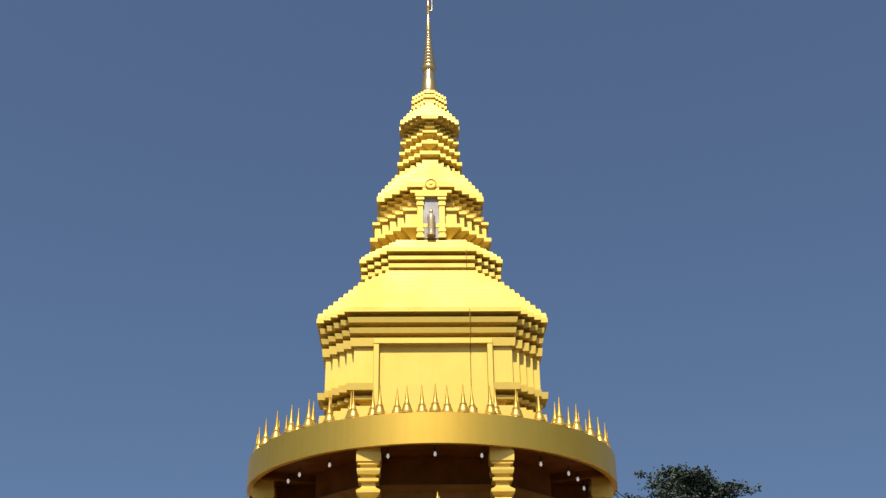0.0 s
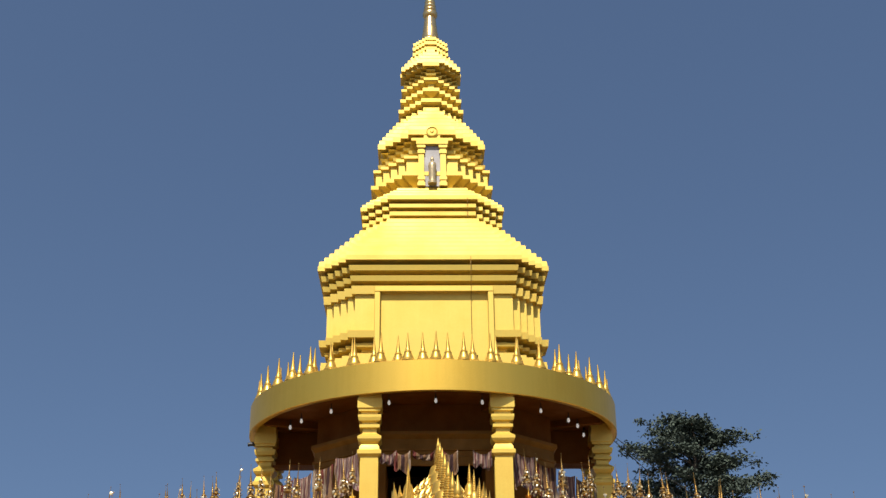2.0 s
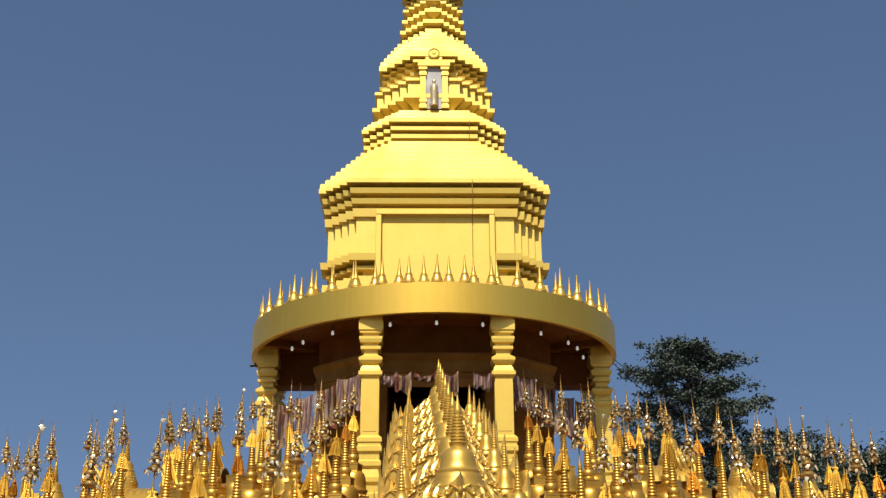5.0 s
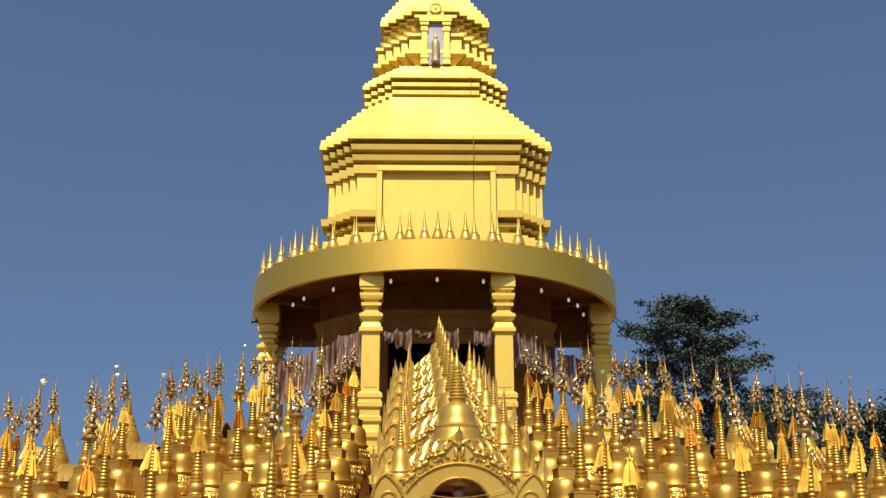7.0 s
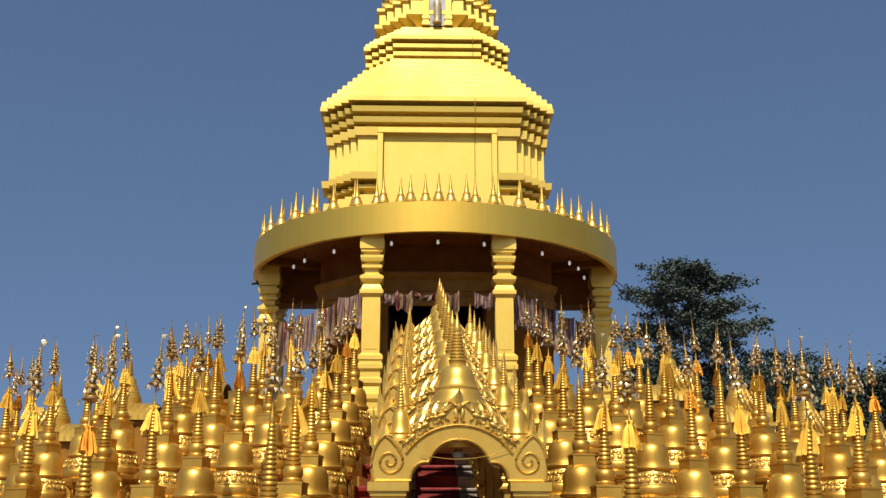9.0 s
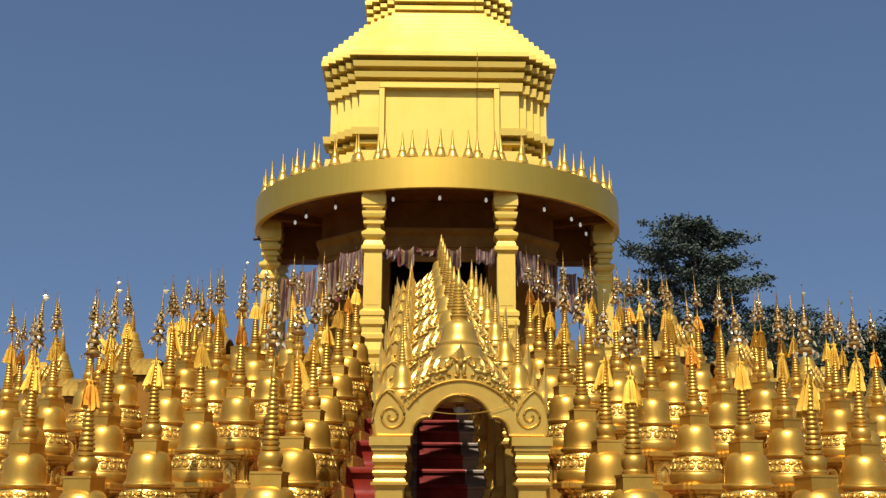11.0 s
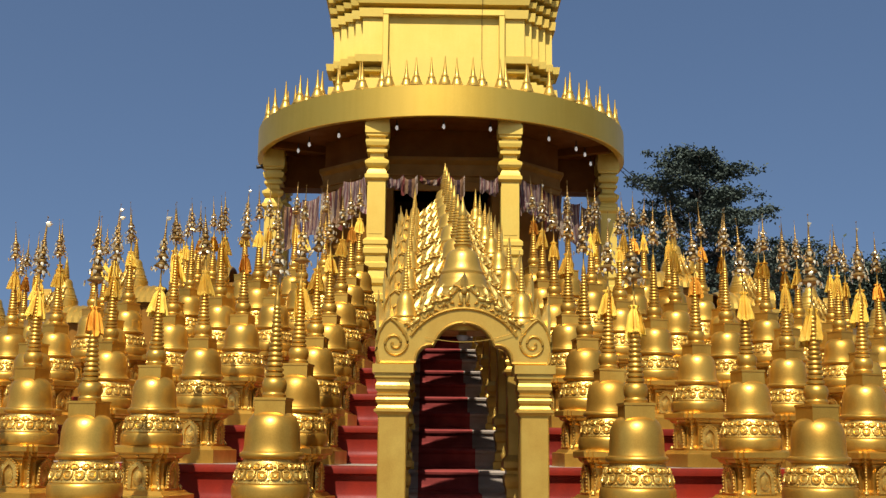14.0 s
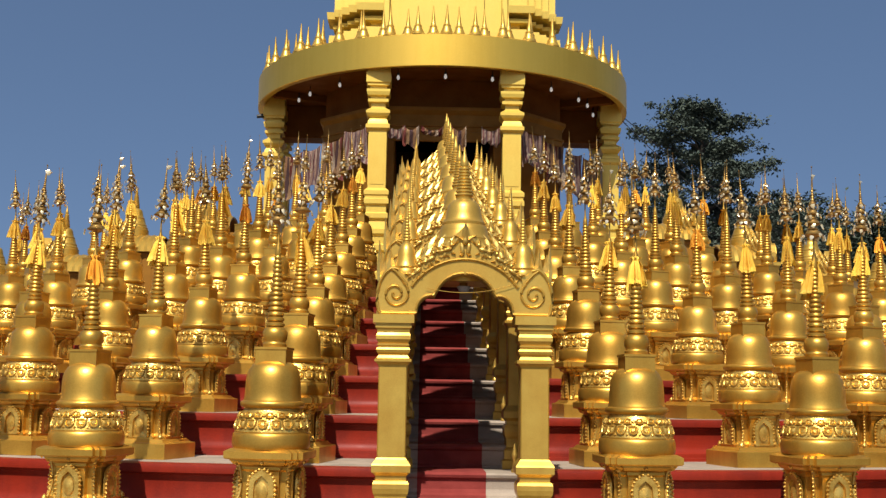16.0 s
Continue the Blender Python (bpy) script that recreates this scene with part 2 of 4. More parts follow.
tagged(part("ground", bm, GROUND), "pale grey paved ground round the monument", "ground", kind="structure")

# ---- terraces and stairs ----
RISE, RUN, LOW = 0.55, 1.82, 0.205
EDGE0 = 16.9                       # radius of the second terrace's edge
LANE = 0.93                        # half the width of a stair
LEVELS = range(-1, 7)


def edge(i):
    return EDGE0 - RUN * i


def height(i):
    return LOW + RISE * (i + 1) + (0.05 if i >= 0 else 0.0)


def sectors(r):
    """The start and end angles of the three arcs between the stairs at front, right and left; 0 is front, to the right positive."""
    a = math.asin(min(0.99, LANE / r))
    h = math.pi / 2
    return [(a, h - a), (h + a, 3 * h - a), (3 * h + a, 4 * h - a)]


def ringpoint(r, a, z):
    return (r * math.sin(a), -r * math.cos(a), z)


def terrace(i):
    R, z = edge(i), height(i)
    drop = height(i) - (height(i - 1) if i >= 0 else 0.0)
    inner = edge(i + 1) if i < 6 else 0.02
    k = drop / 0.55
    # nosing, face hollowed inwards, foot flared outwards
    prof = [(R - 0.10, z), (R, z - 0.012 * k), (R + 0.012, z - 0.05 * k), (R + 0.004, z - 0.10 * k), (R - 0.05, z - 0.125 * k), (R - 0.075, z - 0.18 * k),
            (R - 0.075, z - 0.36 * k), (R - 0.055, z - 0.42 * k), (R - 0.01, z - 0.455 * k), (R - 0.005, z - 0.50 * k), (R + 0.035, z - 0.51 * k), (R + 0.04, z - drop)]
    for name, rings, mat, label in (
            ("terrace_riser_%d" % (i + 2), prof, RED, "glossy dark red concrete terrace wall with rounded nosing"),
            ("terrace_tread_%d" % (i + 2), [(R - 0.10, z), (inner - 0.06, z)], CONCRETE, "pale worn concrete terrace top")):
        bm = bmesh.new()
        for s in range(3):
            cols = []
            n = 22 if s != 1 else 44
            for j in range(n + 1):
                col = []
                for r, zz in rings:
                    a0, a1 = sectors(max(r, 1.2))[s]
                    a = a0 + (a1 - a0) * j / n
                    col.append(bm.verts.new(ringpoint(r, a, zz)))
                cols.append(col)
            for p, q in zip(cols, cols[1:]):
                for k2 in range(len(rings) - 1):
                    bm.faces.new((p[k2], q[k2], q[k2 + 1], p[k2 + 1]))
        tagged(part(name, bm, mat, smooth=35, m=PLACE), label, "terrace", kind="structure")


for i in LEVELS:
    terrace(i)


def stair(turn):
    """One flight between the gates: concrete steps with a red carpet down the middle."""
    m = PLACE @ pose(0, 0, 0, 0, 0, turn)
    st = tagged(new("stairs"), "concrete stairs with a red carpet climbing between golden gates", "stairs", "flights of stairs", "structure")
    st.matrix_basis = m
    for k in range(14):
        y0 = -(30 - 12.2 - 0.91 * k)
        z1 = LOW + 0.275 * (k + 1)
        y1 = y0 + 0.91
        bm = bmesh.new()
        pts = [(y0 - 0.035, z1 - 0.275), (y0 - 0.03, z1 - 0.245), (y0 + 0.02, z1 - 0.225), (y0 + 0.035, z1 - 0.18), (y0 + 0.03, z1 - 0.07), (y0 - 0.005, z1 - 0.05), (y0 - 0.015, z1 - 0.02), (y0 + 0.01, z1), (y1 + 0.05, z1), (y1 + 0.05, 0.0), (y0 + 0.1, 0.0)]
        a = [bm.verts.new((-LANE + 0.004, y, z)) for y, z in pts]
        b = [bm.verts.new((LANE - 0.004, y, z)) for y, z in pts]
        for j in range(len(pts)):
            bm.faces.new((a[j], b[j], b[(j + 1) % len(pts)], a[(j + 1) % len(pts)]))
        bm.faces.new(a)
        bm.faces.new(b[::-1])
        step = part("step", bm, CONCRETE, st)
        bm = bmesh.new()
        cp = [(y - 0.008 if j < 7 else y, z + (0.008 if j >= 7 else 0)) for j, (y, z) in enumerate(pts[:9])]
        a = [bm.verts.new((-0.48, y, z)) for y, z in cp]
        b = [bm.verts.new((0.30, y, z)) for y, z in cp]
        for j in range(len(cp) - 1):
            bm.faces.new((a[j], b[j], b[j + 1], a[j + 1]))
        part("carpet", bm, CARPET, step, "red carpet runner")


for turn in (0, 90, -90):
    stair(turn)

# ---- the great pagoda ----
pagoda = thing("pagoda", "tall bright gold pagoda with redented tiers, ring canopy and slender spire", "pagoda", m=PLACE)
S1, S2, S3, S4, S5 = 0.195, 0.195, 0.225, 0.17, 0.09


def tier(name, levels, step, n):
    return part(name, steps(bmesh.new(), levels, lambda h: redent(h, step, n)), GOLD_TOWER, pagoda)


# inner core under the canopy, and the platform it stands on
def eight(ap, half):
    """An eight-sided outline: distance of the main faces, and half their width."""
    return [(half, -ap), (ap, -half), (ap, half), (half, ap), (-half, ap), (-ap, half), (-ap, -half), (-half, -ap)]


# core walls carry the ring's shade in their dull and dark brown
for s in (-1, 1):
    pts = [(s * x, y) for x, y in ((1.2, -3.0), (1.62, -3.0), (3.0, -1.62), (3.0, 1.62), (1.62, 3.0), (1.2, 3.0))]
    part("core_wall", loft(bmesh.new(), [(4.05, pts), (8.0, pts)]), DULL, pagoda, "inner wall coloured dull brown-gold as in shade")
part("core_wall", box(bmesh.new(), -1.2, 1.2, -0.6, 2.9, 4.05, 8.0), BROWN, pagoda, "inner wall coloured dark brown as in shade")
part("core_lintel", loft(bmesh.new(), [(8.00, eight(3.0, 1.62)), (9.40, eight(3.0, 1.62))]), BROWN, pagoda, "upper wall under the canopy, coloured dark brown as in shade")
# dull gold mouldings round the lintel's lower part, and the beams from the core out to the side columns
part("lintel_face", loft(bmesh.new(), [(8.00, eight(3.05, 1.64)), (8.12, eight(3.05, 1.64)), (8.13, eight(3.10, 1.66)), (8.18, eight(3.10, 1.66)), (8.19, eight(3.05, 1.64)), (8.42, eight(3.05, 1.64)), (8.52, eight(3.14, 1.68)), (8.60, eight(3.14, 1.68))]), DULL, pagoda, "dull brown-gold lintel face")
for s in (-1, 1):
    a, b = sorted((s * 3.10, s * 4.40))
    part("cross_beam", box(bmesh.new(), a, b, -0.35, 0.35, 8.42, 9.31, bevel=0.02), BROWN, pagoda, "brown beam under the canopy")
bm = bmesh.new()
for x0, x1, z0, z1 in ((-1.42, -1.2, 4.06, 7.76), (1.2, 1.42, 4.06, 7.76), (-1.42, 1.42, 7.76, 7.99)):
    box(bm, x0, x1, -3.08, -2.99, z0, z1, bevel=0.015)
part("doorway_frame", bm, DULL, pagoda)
# dark sheet across the doorway in place of the shade within
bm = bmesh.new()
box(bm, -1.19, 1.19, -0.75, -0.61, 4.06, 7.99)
part("doorway_back", bm, DARK, pagoda, "dark sheet standing for the doorway's inner shade")

tier("base_block", [(9.84, 3.0), (10.30, 3.0), (10.30, 2.94), (10.58, 2.94)], S1, 4)
for nm, levels in (("base_moulding", [(10.57, 2.93), (10.66, 2.93), (10.67, 2.64), (10.84, 2.64), (10.86, 2.84), (10.95, 2.86), (10.96, 2.64), (11.05, 2.64), (11.07, 2.98), (11.25, 3.0), (11.26, 2.83), (11.30, 2.83)]), ("wall", [(11.29, 2.82), (12.32, 2.82)])):
    part(nm, steps(bmesh.new(), levels, lambda h: notched(h, 1.40, 2.58)), GOLD_TOWER, pagoda)
tier("cornice", [(12.28, 2.90), (12.50, 2.92), (12.51, 2.66), (12.62, 2.66), (12.63, 2.93), (12.77, 2.96), (12.78, 2.66), (12.90, 2.66), (12.91, 2.97), (13.05, 3.0), (13.06, 2.68), (13.16, 2.68), (13.17, 3.08), (13.30, 3.08)], S1, 4)


def stepped(z0, h0, z1, h1, n):
    """A roof of n low upright courses, each set back behind the one below."""
    out = []
    for k in range(n):
        a, b = z0 + (z1 - z0) * k / n, z0 + (z1 - z0) * (k + 1) / n
        h = h0 + (h1 - h0) * k / n
        out += [(a + 0.004 * (k > 0), h), (b - 0.03, h - 0.012), (b, h - 0.03)]
    return out


tier("sloping_roof", stepped(13.29, 3.06, 14.84, 1.93, 9), S1, 4)
tier("cornice", [(14.80, 1.72), (14.95, 1.72), (14.96, 1.97), (15.08, 1.97), (15.09, 1.66), (15.19, 1.66), (15.20, 1.98), (15.31, 1.98), (15.32, 1.66), (15.42, 1.66), (15.43, 2.03), (15.55, 2.03)], S2, 4)
tier("sloping_roof", stepped(15.54, 1.99, 15.92, 1.68, 3), S2, 4)
tier("niche_storey", [(15.80, 1.60), (15.97, 1.60), (15.98, 1.46), (16.07, 1.46), (16.12, 1.50), (16.20, 1.60), (16.28, 1.72), (16.31, 1.76), (16.43, 1.76), (16.44, 1.63), (16.86, 1.63), (16.88, 1.70), (16.97, 1.70), (16.98, 1.44), (17.06, 1.42), (17.10, 1.56), (17.20, 1.58), (17.21, 1.34), (17.33, 1.32), (17.37, 1.48), (17.44, 1.52), (17.45, 1.32), (17.58, 1.32), (17.61, 1.46), (17.65, 1.50), (17.66, 1.38), (17.72, 1.38), (17.725, 1.585), (17.89, 1.585)], S3, 4)
tier("sloping_roof", stepped(17.88, 1.555, 18.95, 0.97, 6), S3, 4)
tier("upper_storey", [(18.90, 0.92), (19.02, 0.92), (19.03, 0.74), (19.11, 0.74), (19.14, 0.90), (19.18, 0.985), (19.30, 0.985), (19.31, 0.74), (19.48, 0.72), (19.53, 0.82), (19.59, 0.93), (19.70, 0.93), (19.71, 0.77), (19.92, 0.77), (19.96, 0.86), (20.00, 0.90), (20.08, 0.90), (20.09, 0.66), (20.18, 0.66), (20.21, 0.82), (20.27, 0.84), (20.28, 0.66), (20.36, 0.66), (20.39, 0.80), (20.43, 0.82), (20.44, 0.70), (20.48, 0.70), (20.485, 0.93), (20.61, 0.93)], S4, 4)
tier("sloping_roof", stepped(20.60, 0.905, 21.32, 0.52, 4), 0.12, 4)
tier("crown_storey", [(21.26, 0.48), (21.30, 0.48), (21.31, 0.55), (21.42, 0.55), (21.43, 0.49), (21.50, 0.49), (21.51, 0.55), (21.62, 0.55), (21.63, 0.48), (21.68, 0.48), (21.69, 0.53), (21.79, 0.53), (21.80, 0.44), (22.0, 0.32)], S5, 4)

# frame and recessed panel on the big wall
bm = bmesh.new()
for x0, x1, z0, z1 in ((-1.53, -1.385, 10.582, 12.30), (1.385, 1.53, 10.582, 12.30), (-1.53, 1.53, 12.30, 12.44)):
    box(bm, x0, x1, -3.02 if z0 < 12 else -3.03, -2.60, z0, z1, bevel=0.012)
part("panel_frame", bm, GOLD_TOWER, pagoda)
bm = bmesh.new()
box(bm, -1.383, 1.383, -2.87, -2.59, 10.582, 12.30)
part("wall_panel", bm, GOLD_TOWER, pagoda)
# dark block in place of a small hole's inner shade
bm = bmesh.new()
box(bm, 0.93, 1.09, -3.06, -2.90, 10.30, 10.56)
part("drain_hole", bm, DARK, pagoda, "small dark square opening")
bm = bmesh.new()
tube(bm, [(0.96, y, z) for y, z in ((-1.99, 15.5), (-2.04, 15.45), (-2.04, 14.86), (-1.99, 14.83), (-2.50, 14.07), (-2.76, 13.72), (-3.06, 13.27), (-3.095, 13.24), (-3.095, 12.9), (-3.10, 12.6), (-3.04, 12.45), (-3.04, 12.30), (-2.885, 12.26), (-2.885, 11.3), (-2.885, 10.7))], 0.009, 5)
part("lightning_cable", bm, GILT_BRONZE, pagoda)

# niche with its pilasters, and the round emblem above it
bm = bmesh.new()
for x in (-0.31, 0.31):
    steps(bm, [(15.96, 0.11), (16.06, 0.11), (16.07, 0.085), (16.14, 0.085), (16.15, 0.105), (16.24, 0.105), (16.25, 0.08), (16.98, 0.08), (16.99, 0.105), (17.09, 0.105), (17.10, 0.085), (17.16, 0.085), (17.17, 0.12), (17.28, 0.12)],
          lambda h, x=x: [(x + h, -1.72 - h), (x + h, -1.55), (x - h, -1.55), (x - h, -1.72 - h)])
box(bm, -0.46, 0.46, -1.86, -1.5, 17.26, 17.40, bevel=0.01)
box(bm, -0.60, 0.60, -1.80, -1.5, 17.40, 17.50, bevel=0.01)
part("niche_frame", bm, GOLD_TOWER, pagoda)
bm = bmesh.new()
box(bm, -0.225, 0.225, -1.745, -1.70, 15.97, 17.25)
part("niche_back", bm, NICHE, pagoda, "pale grey niche wall")
bm = bmesh.new()
lathe(bm, [(0.17, 0), (0.17, 0.05), (0.14, 0.06), (0.13, 0.035), (0.055, 0.035), (0.04, 0.055), (0.0, 0.06)], 24, pose(0, -1.74, 17.72, 90, 0, 0))
box(bm, -0.24, 0.24, -1.74, -1.5, 17.50, 17.62, bevel=0.01)
part("round_emblem", bm, GOLD_TOWER, pagoda, "round gold emblem", smooth=30)

# spire
bm = bmesh.new()
prof = [(0.30, 21.9), (0.30, 22.0), (0.275, 22.03), (0.27, 22.08), (0.245, 22.25), (0.215, 22.5), (0.195, 22.7), (0.17, 22.84), (0.21, 22.88), (0.24, 22.95), (0.235, 23.03), (0.2, 23.07)]
z, r = 23.08, 0.205
for k in range(11):
    h = 0.15 - 0.006 * k
    prof += [(r * 0.84, z), (r, z + h * 0.3), (r, z + h * 0.62), (r * 0.84, z + h * 0.95)]
    z += h
    r *= 0.915
prof += [(0.085, z + 0.02), (0.088, z + 0.1), (0.075, z + 0.5), (0.05, z + 0.72), (0.075, z + 0.75), (0.075, z + 0.8), (0.04, z + 0.83), (0.055, z + 1.0), (0.09, z + 1.02), (0.05, z + 1.12), (0.045, z + 1.3), (0.07, z + 1.32), (0.03, z + 1.42), (0.018, z + 1.9), (0.0, z + 2.0)]
lathe(bm, prof, 28)
box(bm, 0.115, 0.13, -0.008, 0.008, z + 0.9, z + 1.9)
box(bm, 0.03, 0.13, -0.008, 0.008, z + 0.9, z + 0.92)
part("spire", bm, GOLD_SPIRE, pagoda, "polished gold ringed spire", smooth=40)

# ring canopy
RO = 4.93
bm = bmesh.new()
seg = 96
prof = [(RO - 0.16, 9.11), (RO - 0.02, 9.095), (RO, 9.11), (RO, 9.84), (RO - 0.03, 9.86), (RO - 0.25, 9.86), (RO - 0.25, 9.80), (RO - 0.26, 9.3)]
loops = [[bm.verts.new(ringpoint(r, 2 * math.pi * j / seg, z)) for j in range(seg)] for r, z in prof]
for a, b in zip(loops, loops[1:] + loops[:1]):
    for j in range(seg):
        bm.faces.new((a[j], a[(j + 1) % seg], b[(j + 1) % seg], b[j]))
part("ring_band", bm, GOLD_RING, pagoda, "broad satin gold ring fascia", smooth=30)
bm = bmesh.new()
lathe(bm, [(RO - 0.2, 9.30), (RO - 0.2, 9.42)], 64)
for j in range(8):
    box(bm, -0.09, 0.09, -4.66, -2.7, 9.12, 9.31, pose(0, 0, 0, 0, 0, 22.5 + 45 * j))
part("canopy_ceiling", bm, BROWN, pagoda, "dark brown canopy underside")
bm = bmesh.new()
lathe(bm, [(RO - 0.24, 9.62), (RO - 0.24, 9.856)], 64)
part("canopy_deck", bm, GROUND, pagoda, "grey concrete deck")

# columns
bm = bmesh.new()
steps(bm, [(4.055, 0.30), (4.40, 0.30), (4.42, 0.26), (4.52, 0.26), (4.55, 0.29), (4.66, 0.29), (4.70, 0.22), (4.86, 0.22), (4.90, 0.28), (5.02, 0.28), (5.05, 0.22), (5.22, 0.22), (5.28, 0.28), (5.38, 0.28), (5.42, 0.23), (5.58, 0.21), (5.64, 0.27), (5.74, 0.27), (5.78, 0.23), (5.92, 0.23), (5.97, 0.285), (6.08, 0.285), (6.10, 0.26), (6.15, 0.26), (6.18, 0.285), (6.27, 0.285), (6.33, 0.225), (6.34, 0.21)], square)
foot = finish(bm, "column_base", GOLD_COLUMN)
bm = bmesh.new()
steps(bm, [(6.33, 0.205), (7.70, 0.205)], square)
for k in range(4):
    box(bm, -0.155, 0.155, -0.215, -0.20, 6.43, 7.60, pose(0, 0, 0, 0, 0, 90 * k))
shaft = finish(bm, "shaft", GOLD_COLUMN)
bm = bmesh.new()
steps(bm, [(7.68, 0.21), (7.74, 0.275), (7.82, 0.275), (7.85, 0.235), (7.90, 0.225), (7.98, 0.185), (8.03, 0.24), (8.09, 0.275), (8.15, 0.275), (8.20, 0.21), (8.24, 0.162), (8.34, 0.162), (8.36, 0.235), (8.43, 0.235), (8.45, 0.175), (8.49, 0.175), (8.52, 0.25), (8.60, 0.27), (8.66, 0.27), (8.68, 0.195), (8.73, 0.195), (8.75, 0.255), (8.79, 0.255), (8.82, 0.285), (9.05, 0.285), (9.05, 0.26), (9.31, 0.26)], square)
capital = finish(bm, "capital", GOLD_COLUMN)
for a in (-160, -101, -79, -20.3, 20.3, 79, 101, 160):
    col = new("column")
    col.parent = pagoda
    t = radians(a)
    face = 0 if abs(a) < 45 or abs(a) > 135 else 90
    col.matrix_basis = pose(4.47 * math.sin(t), -4.47 * math.cos(t), 0, 0, 0, face)
    for nm, me in (("column_base", foot), ("shaft", shaft), ("capital", capital)):
        share(nm, me, col, Matrix())

# finials on the ring, in two rows, the inner one on a low kerb
bm = bmesh.new()
loops = [[bm.verts.new(ringpoint(r, 2 * math.pi * j / seg, z)) for j in range(seg)] for r, z in ((RO - 0.82, 9.858), (RO - 0.42, 9.858), (RO - 0.42, 9.96), (RO - 0.82, 9.96))]
for a, b in zip(loops, loops[1:] + loops[:1]):
    for j in range(seg):
        bm.faces.new((a[j], a[(j + 1) % seg], b[(j + 1) % seg], b[j]))
part("deck_kerb", bm, GOLD_TOWER, pagoda, smooth=30)
bm = bmesh.new()
lathe(bm, [(0.172, 0), (0.172, 0.03), (0.145, 0.05), (0.138, 0.08), (0.112, 0.14), (0.085, 0.20), (0.092, 0.215), (0.066, 0.25), (0.050, 0.31), (0.040, 0.38), (0.028, 0.47), (0.023, 0.50), (0.010, 0.66)], 14)
finial = finish(bm, "finial", GOLD_GATE, 50)
for n, r, z, off in ((45, RO - 0.18, 9.862, 0.0), (45, RO - 0.60, 9.962, 0.5)):
    for j in range(n):
        a = 2 * math.pi * (j + off) / n
        x, y, _ = ringpoint(r, a, 0)
        share("finial", finial, pagoda, pose(x, y, z, random.uniform(-1.5, 1.5), random.uniform(-1.5, 1.5), 0) @ Matrix.Diagonal((1.0, 1.0, random.uniform(1.08, 1.18), 1)))

# bulbs under the ring, each on its short cord
bm = bmesh.new()
lathe(bm, [(0.012, 0.22), (0.012, 0.12)], 8)
lathe(bm, [(0.03, 0.12), (0.03, 0.07)], 8)
holder = finish(bm, "lamp_holder", BLACK)
bm = bmesh.new()
lathe(bm, [(0.0, -0.042), (0.018, -0.036), (0.035, -0.010), (0.038, 0.012), (0.03, 0.042), (0.022, 0.075)], 12)
bulb = finish(bm, "bulb", WHITE, 60)
for a in (-66, -56, -39, -16, 0, 16, 40, 57, 66, 80, 105, -105, 180):
    x, y, _ = ringpoint(4.05, radians(a), 0)
    lamp = thing("pendant_lamp", "small white bulb lamp hanging under the brown canopy", "lamp", "lamps under the canopy", PLACE @ pose(x, y, 9.08))
    share("lamp_holder", holder, lamp, Matrix())
    share("bulb", bulb, lamp, Matrix())

# figure in the niche: one plain shape
bm = bmesh.new()
lathe(bm, [(0.15, 0), (0.15, 0.08), (0.11, 0.1), (0.10, 0.14), (0.125, 0.3), (0.12, 0.5), (0.135, 0.66), (0.12, 0.76), (0.045, 0.80), (0.04, 0.83), (0.065, 0.88), (0.06, 0.94), (0.03, 0.98), (0.0, 1.05)], 14)
tagged(part("niche_statue", bm, STATUE, smooth=60, m=PLACE @ pose(0, -1.86, 15.985) @ Matrix.Scale(0.86, 4)), "small standing gilt statue in the niche", "statue")


# flags and cloths hung under the canopy
def banner(x0, y0, x1, y1, z, drop, mat, label, sag=0.12, n=12, tilt=0.0):
    d = math.hypot(x1 - x0, y1 - y0)
    bm = bmesh.new()
    cols = []
    for j in range(n + 1):
        u = j / n
        zz = -sag * 4 * u * (1 - u)
        cols.append([bm.verts.new((u * d, 0.05 * math.sin(u * 19 + k) * (0.3 + k / 4), zz - drop * k / 5 * (0.85 + 0.15 * math.sin(u * 7 + 2)) + tilt * u)) for k in range(6)])
    for p, q in zip(cols, cols[1:]):
        for k in range(5):
            bm.faces.new((p[k], q[k], q[k + 1], p[k + 1]))
    bmesh.ops.solidify(bm, geom=bm.faces[:], thickness=0.006)
    ob = part("hanging_cloth", bm, mat, smooth=60, m=PLACE @ pose(x0, y0, z, 0, 0, math.degrees(math.atan2(y1 - y0, x1 - x0))))
    tagged(ob, label, "cloth", "cloths strung between the columns")


for x0, x1, drop, mat in ((-1.32, -0.92, 0.30, FLAG_PINK), (-0.98, -0.6, 0.5, FLAG_STRIPES), (-0.55, -0.02, 0.18, FLAG_STRIPES), (0.15, 0.5, 0.52, FLAG_STRIPES), (0.85, 1.3, 0.42, FLAG_PINK)):
    banner(x0, -4.2, x1, -4.2, 7.88, drop, mat, "striped red, white and blue cloth hanging between the columns")
for s in (-1, 1):
    for u0, u1, drop, mat in ((0.04, 0.30, 0.95, FLAG_PINK), (0.32, 0.55, 1.10, FLAG_STRIPES), (0.57, 0.78, 1.25, FLAG_PINK), (0.79, 1.0, 1.15, FLAG_STRIPES)):
        xa, ya, xb, yb = s * 1.7, -4.1, s * 4.0, -1.6
        banner(xa + (xb - xa) * u0, ya + (yb - ya) * u0, xa + (xb - xa) * u1, ya + (yb - ya) * u1, 7.92 - 0.5 * u0 + 0.2 * u0 * u0, drop, mat, "pink and white striped cloth hanging between the columns", 0.08)

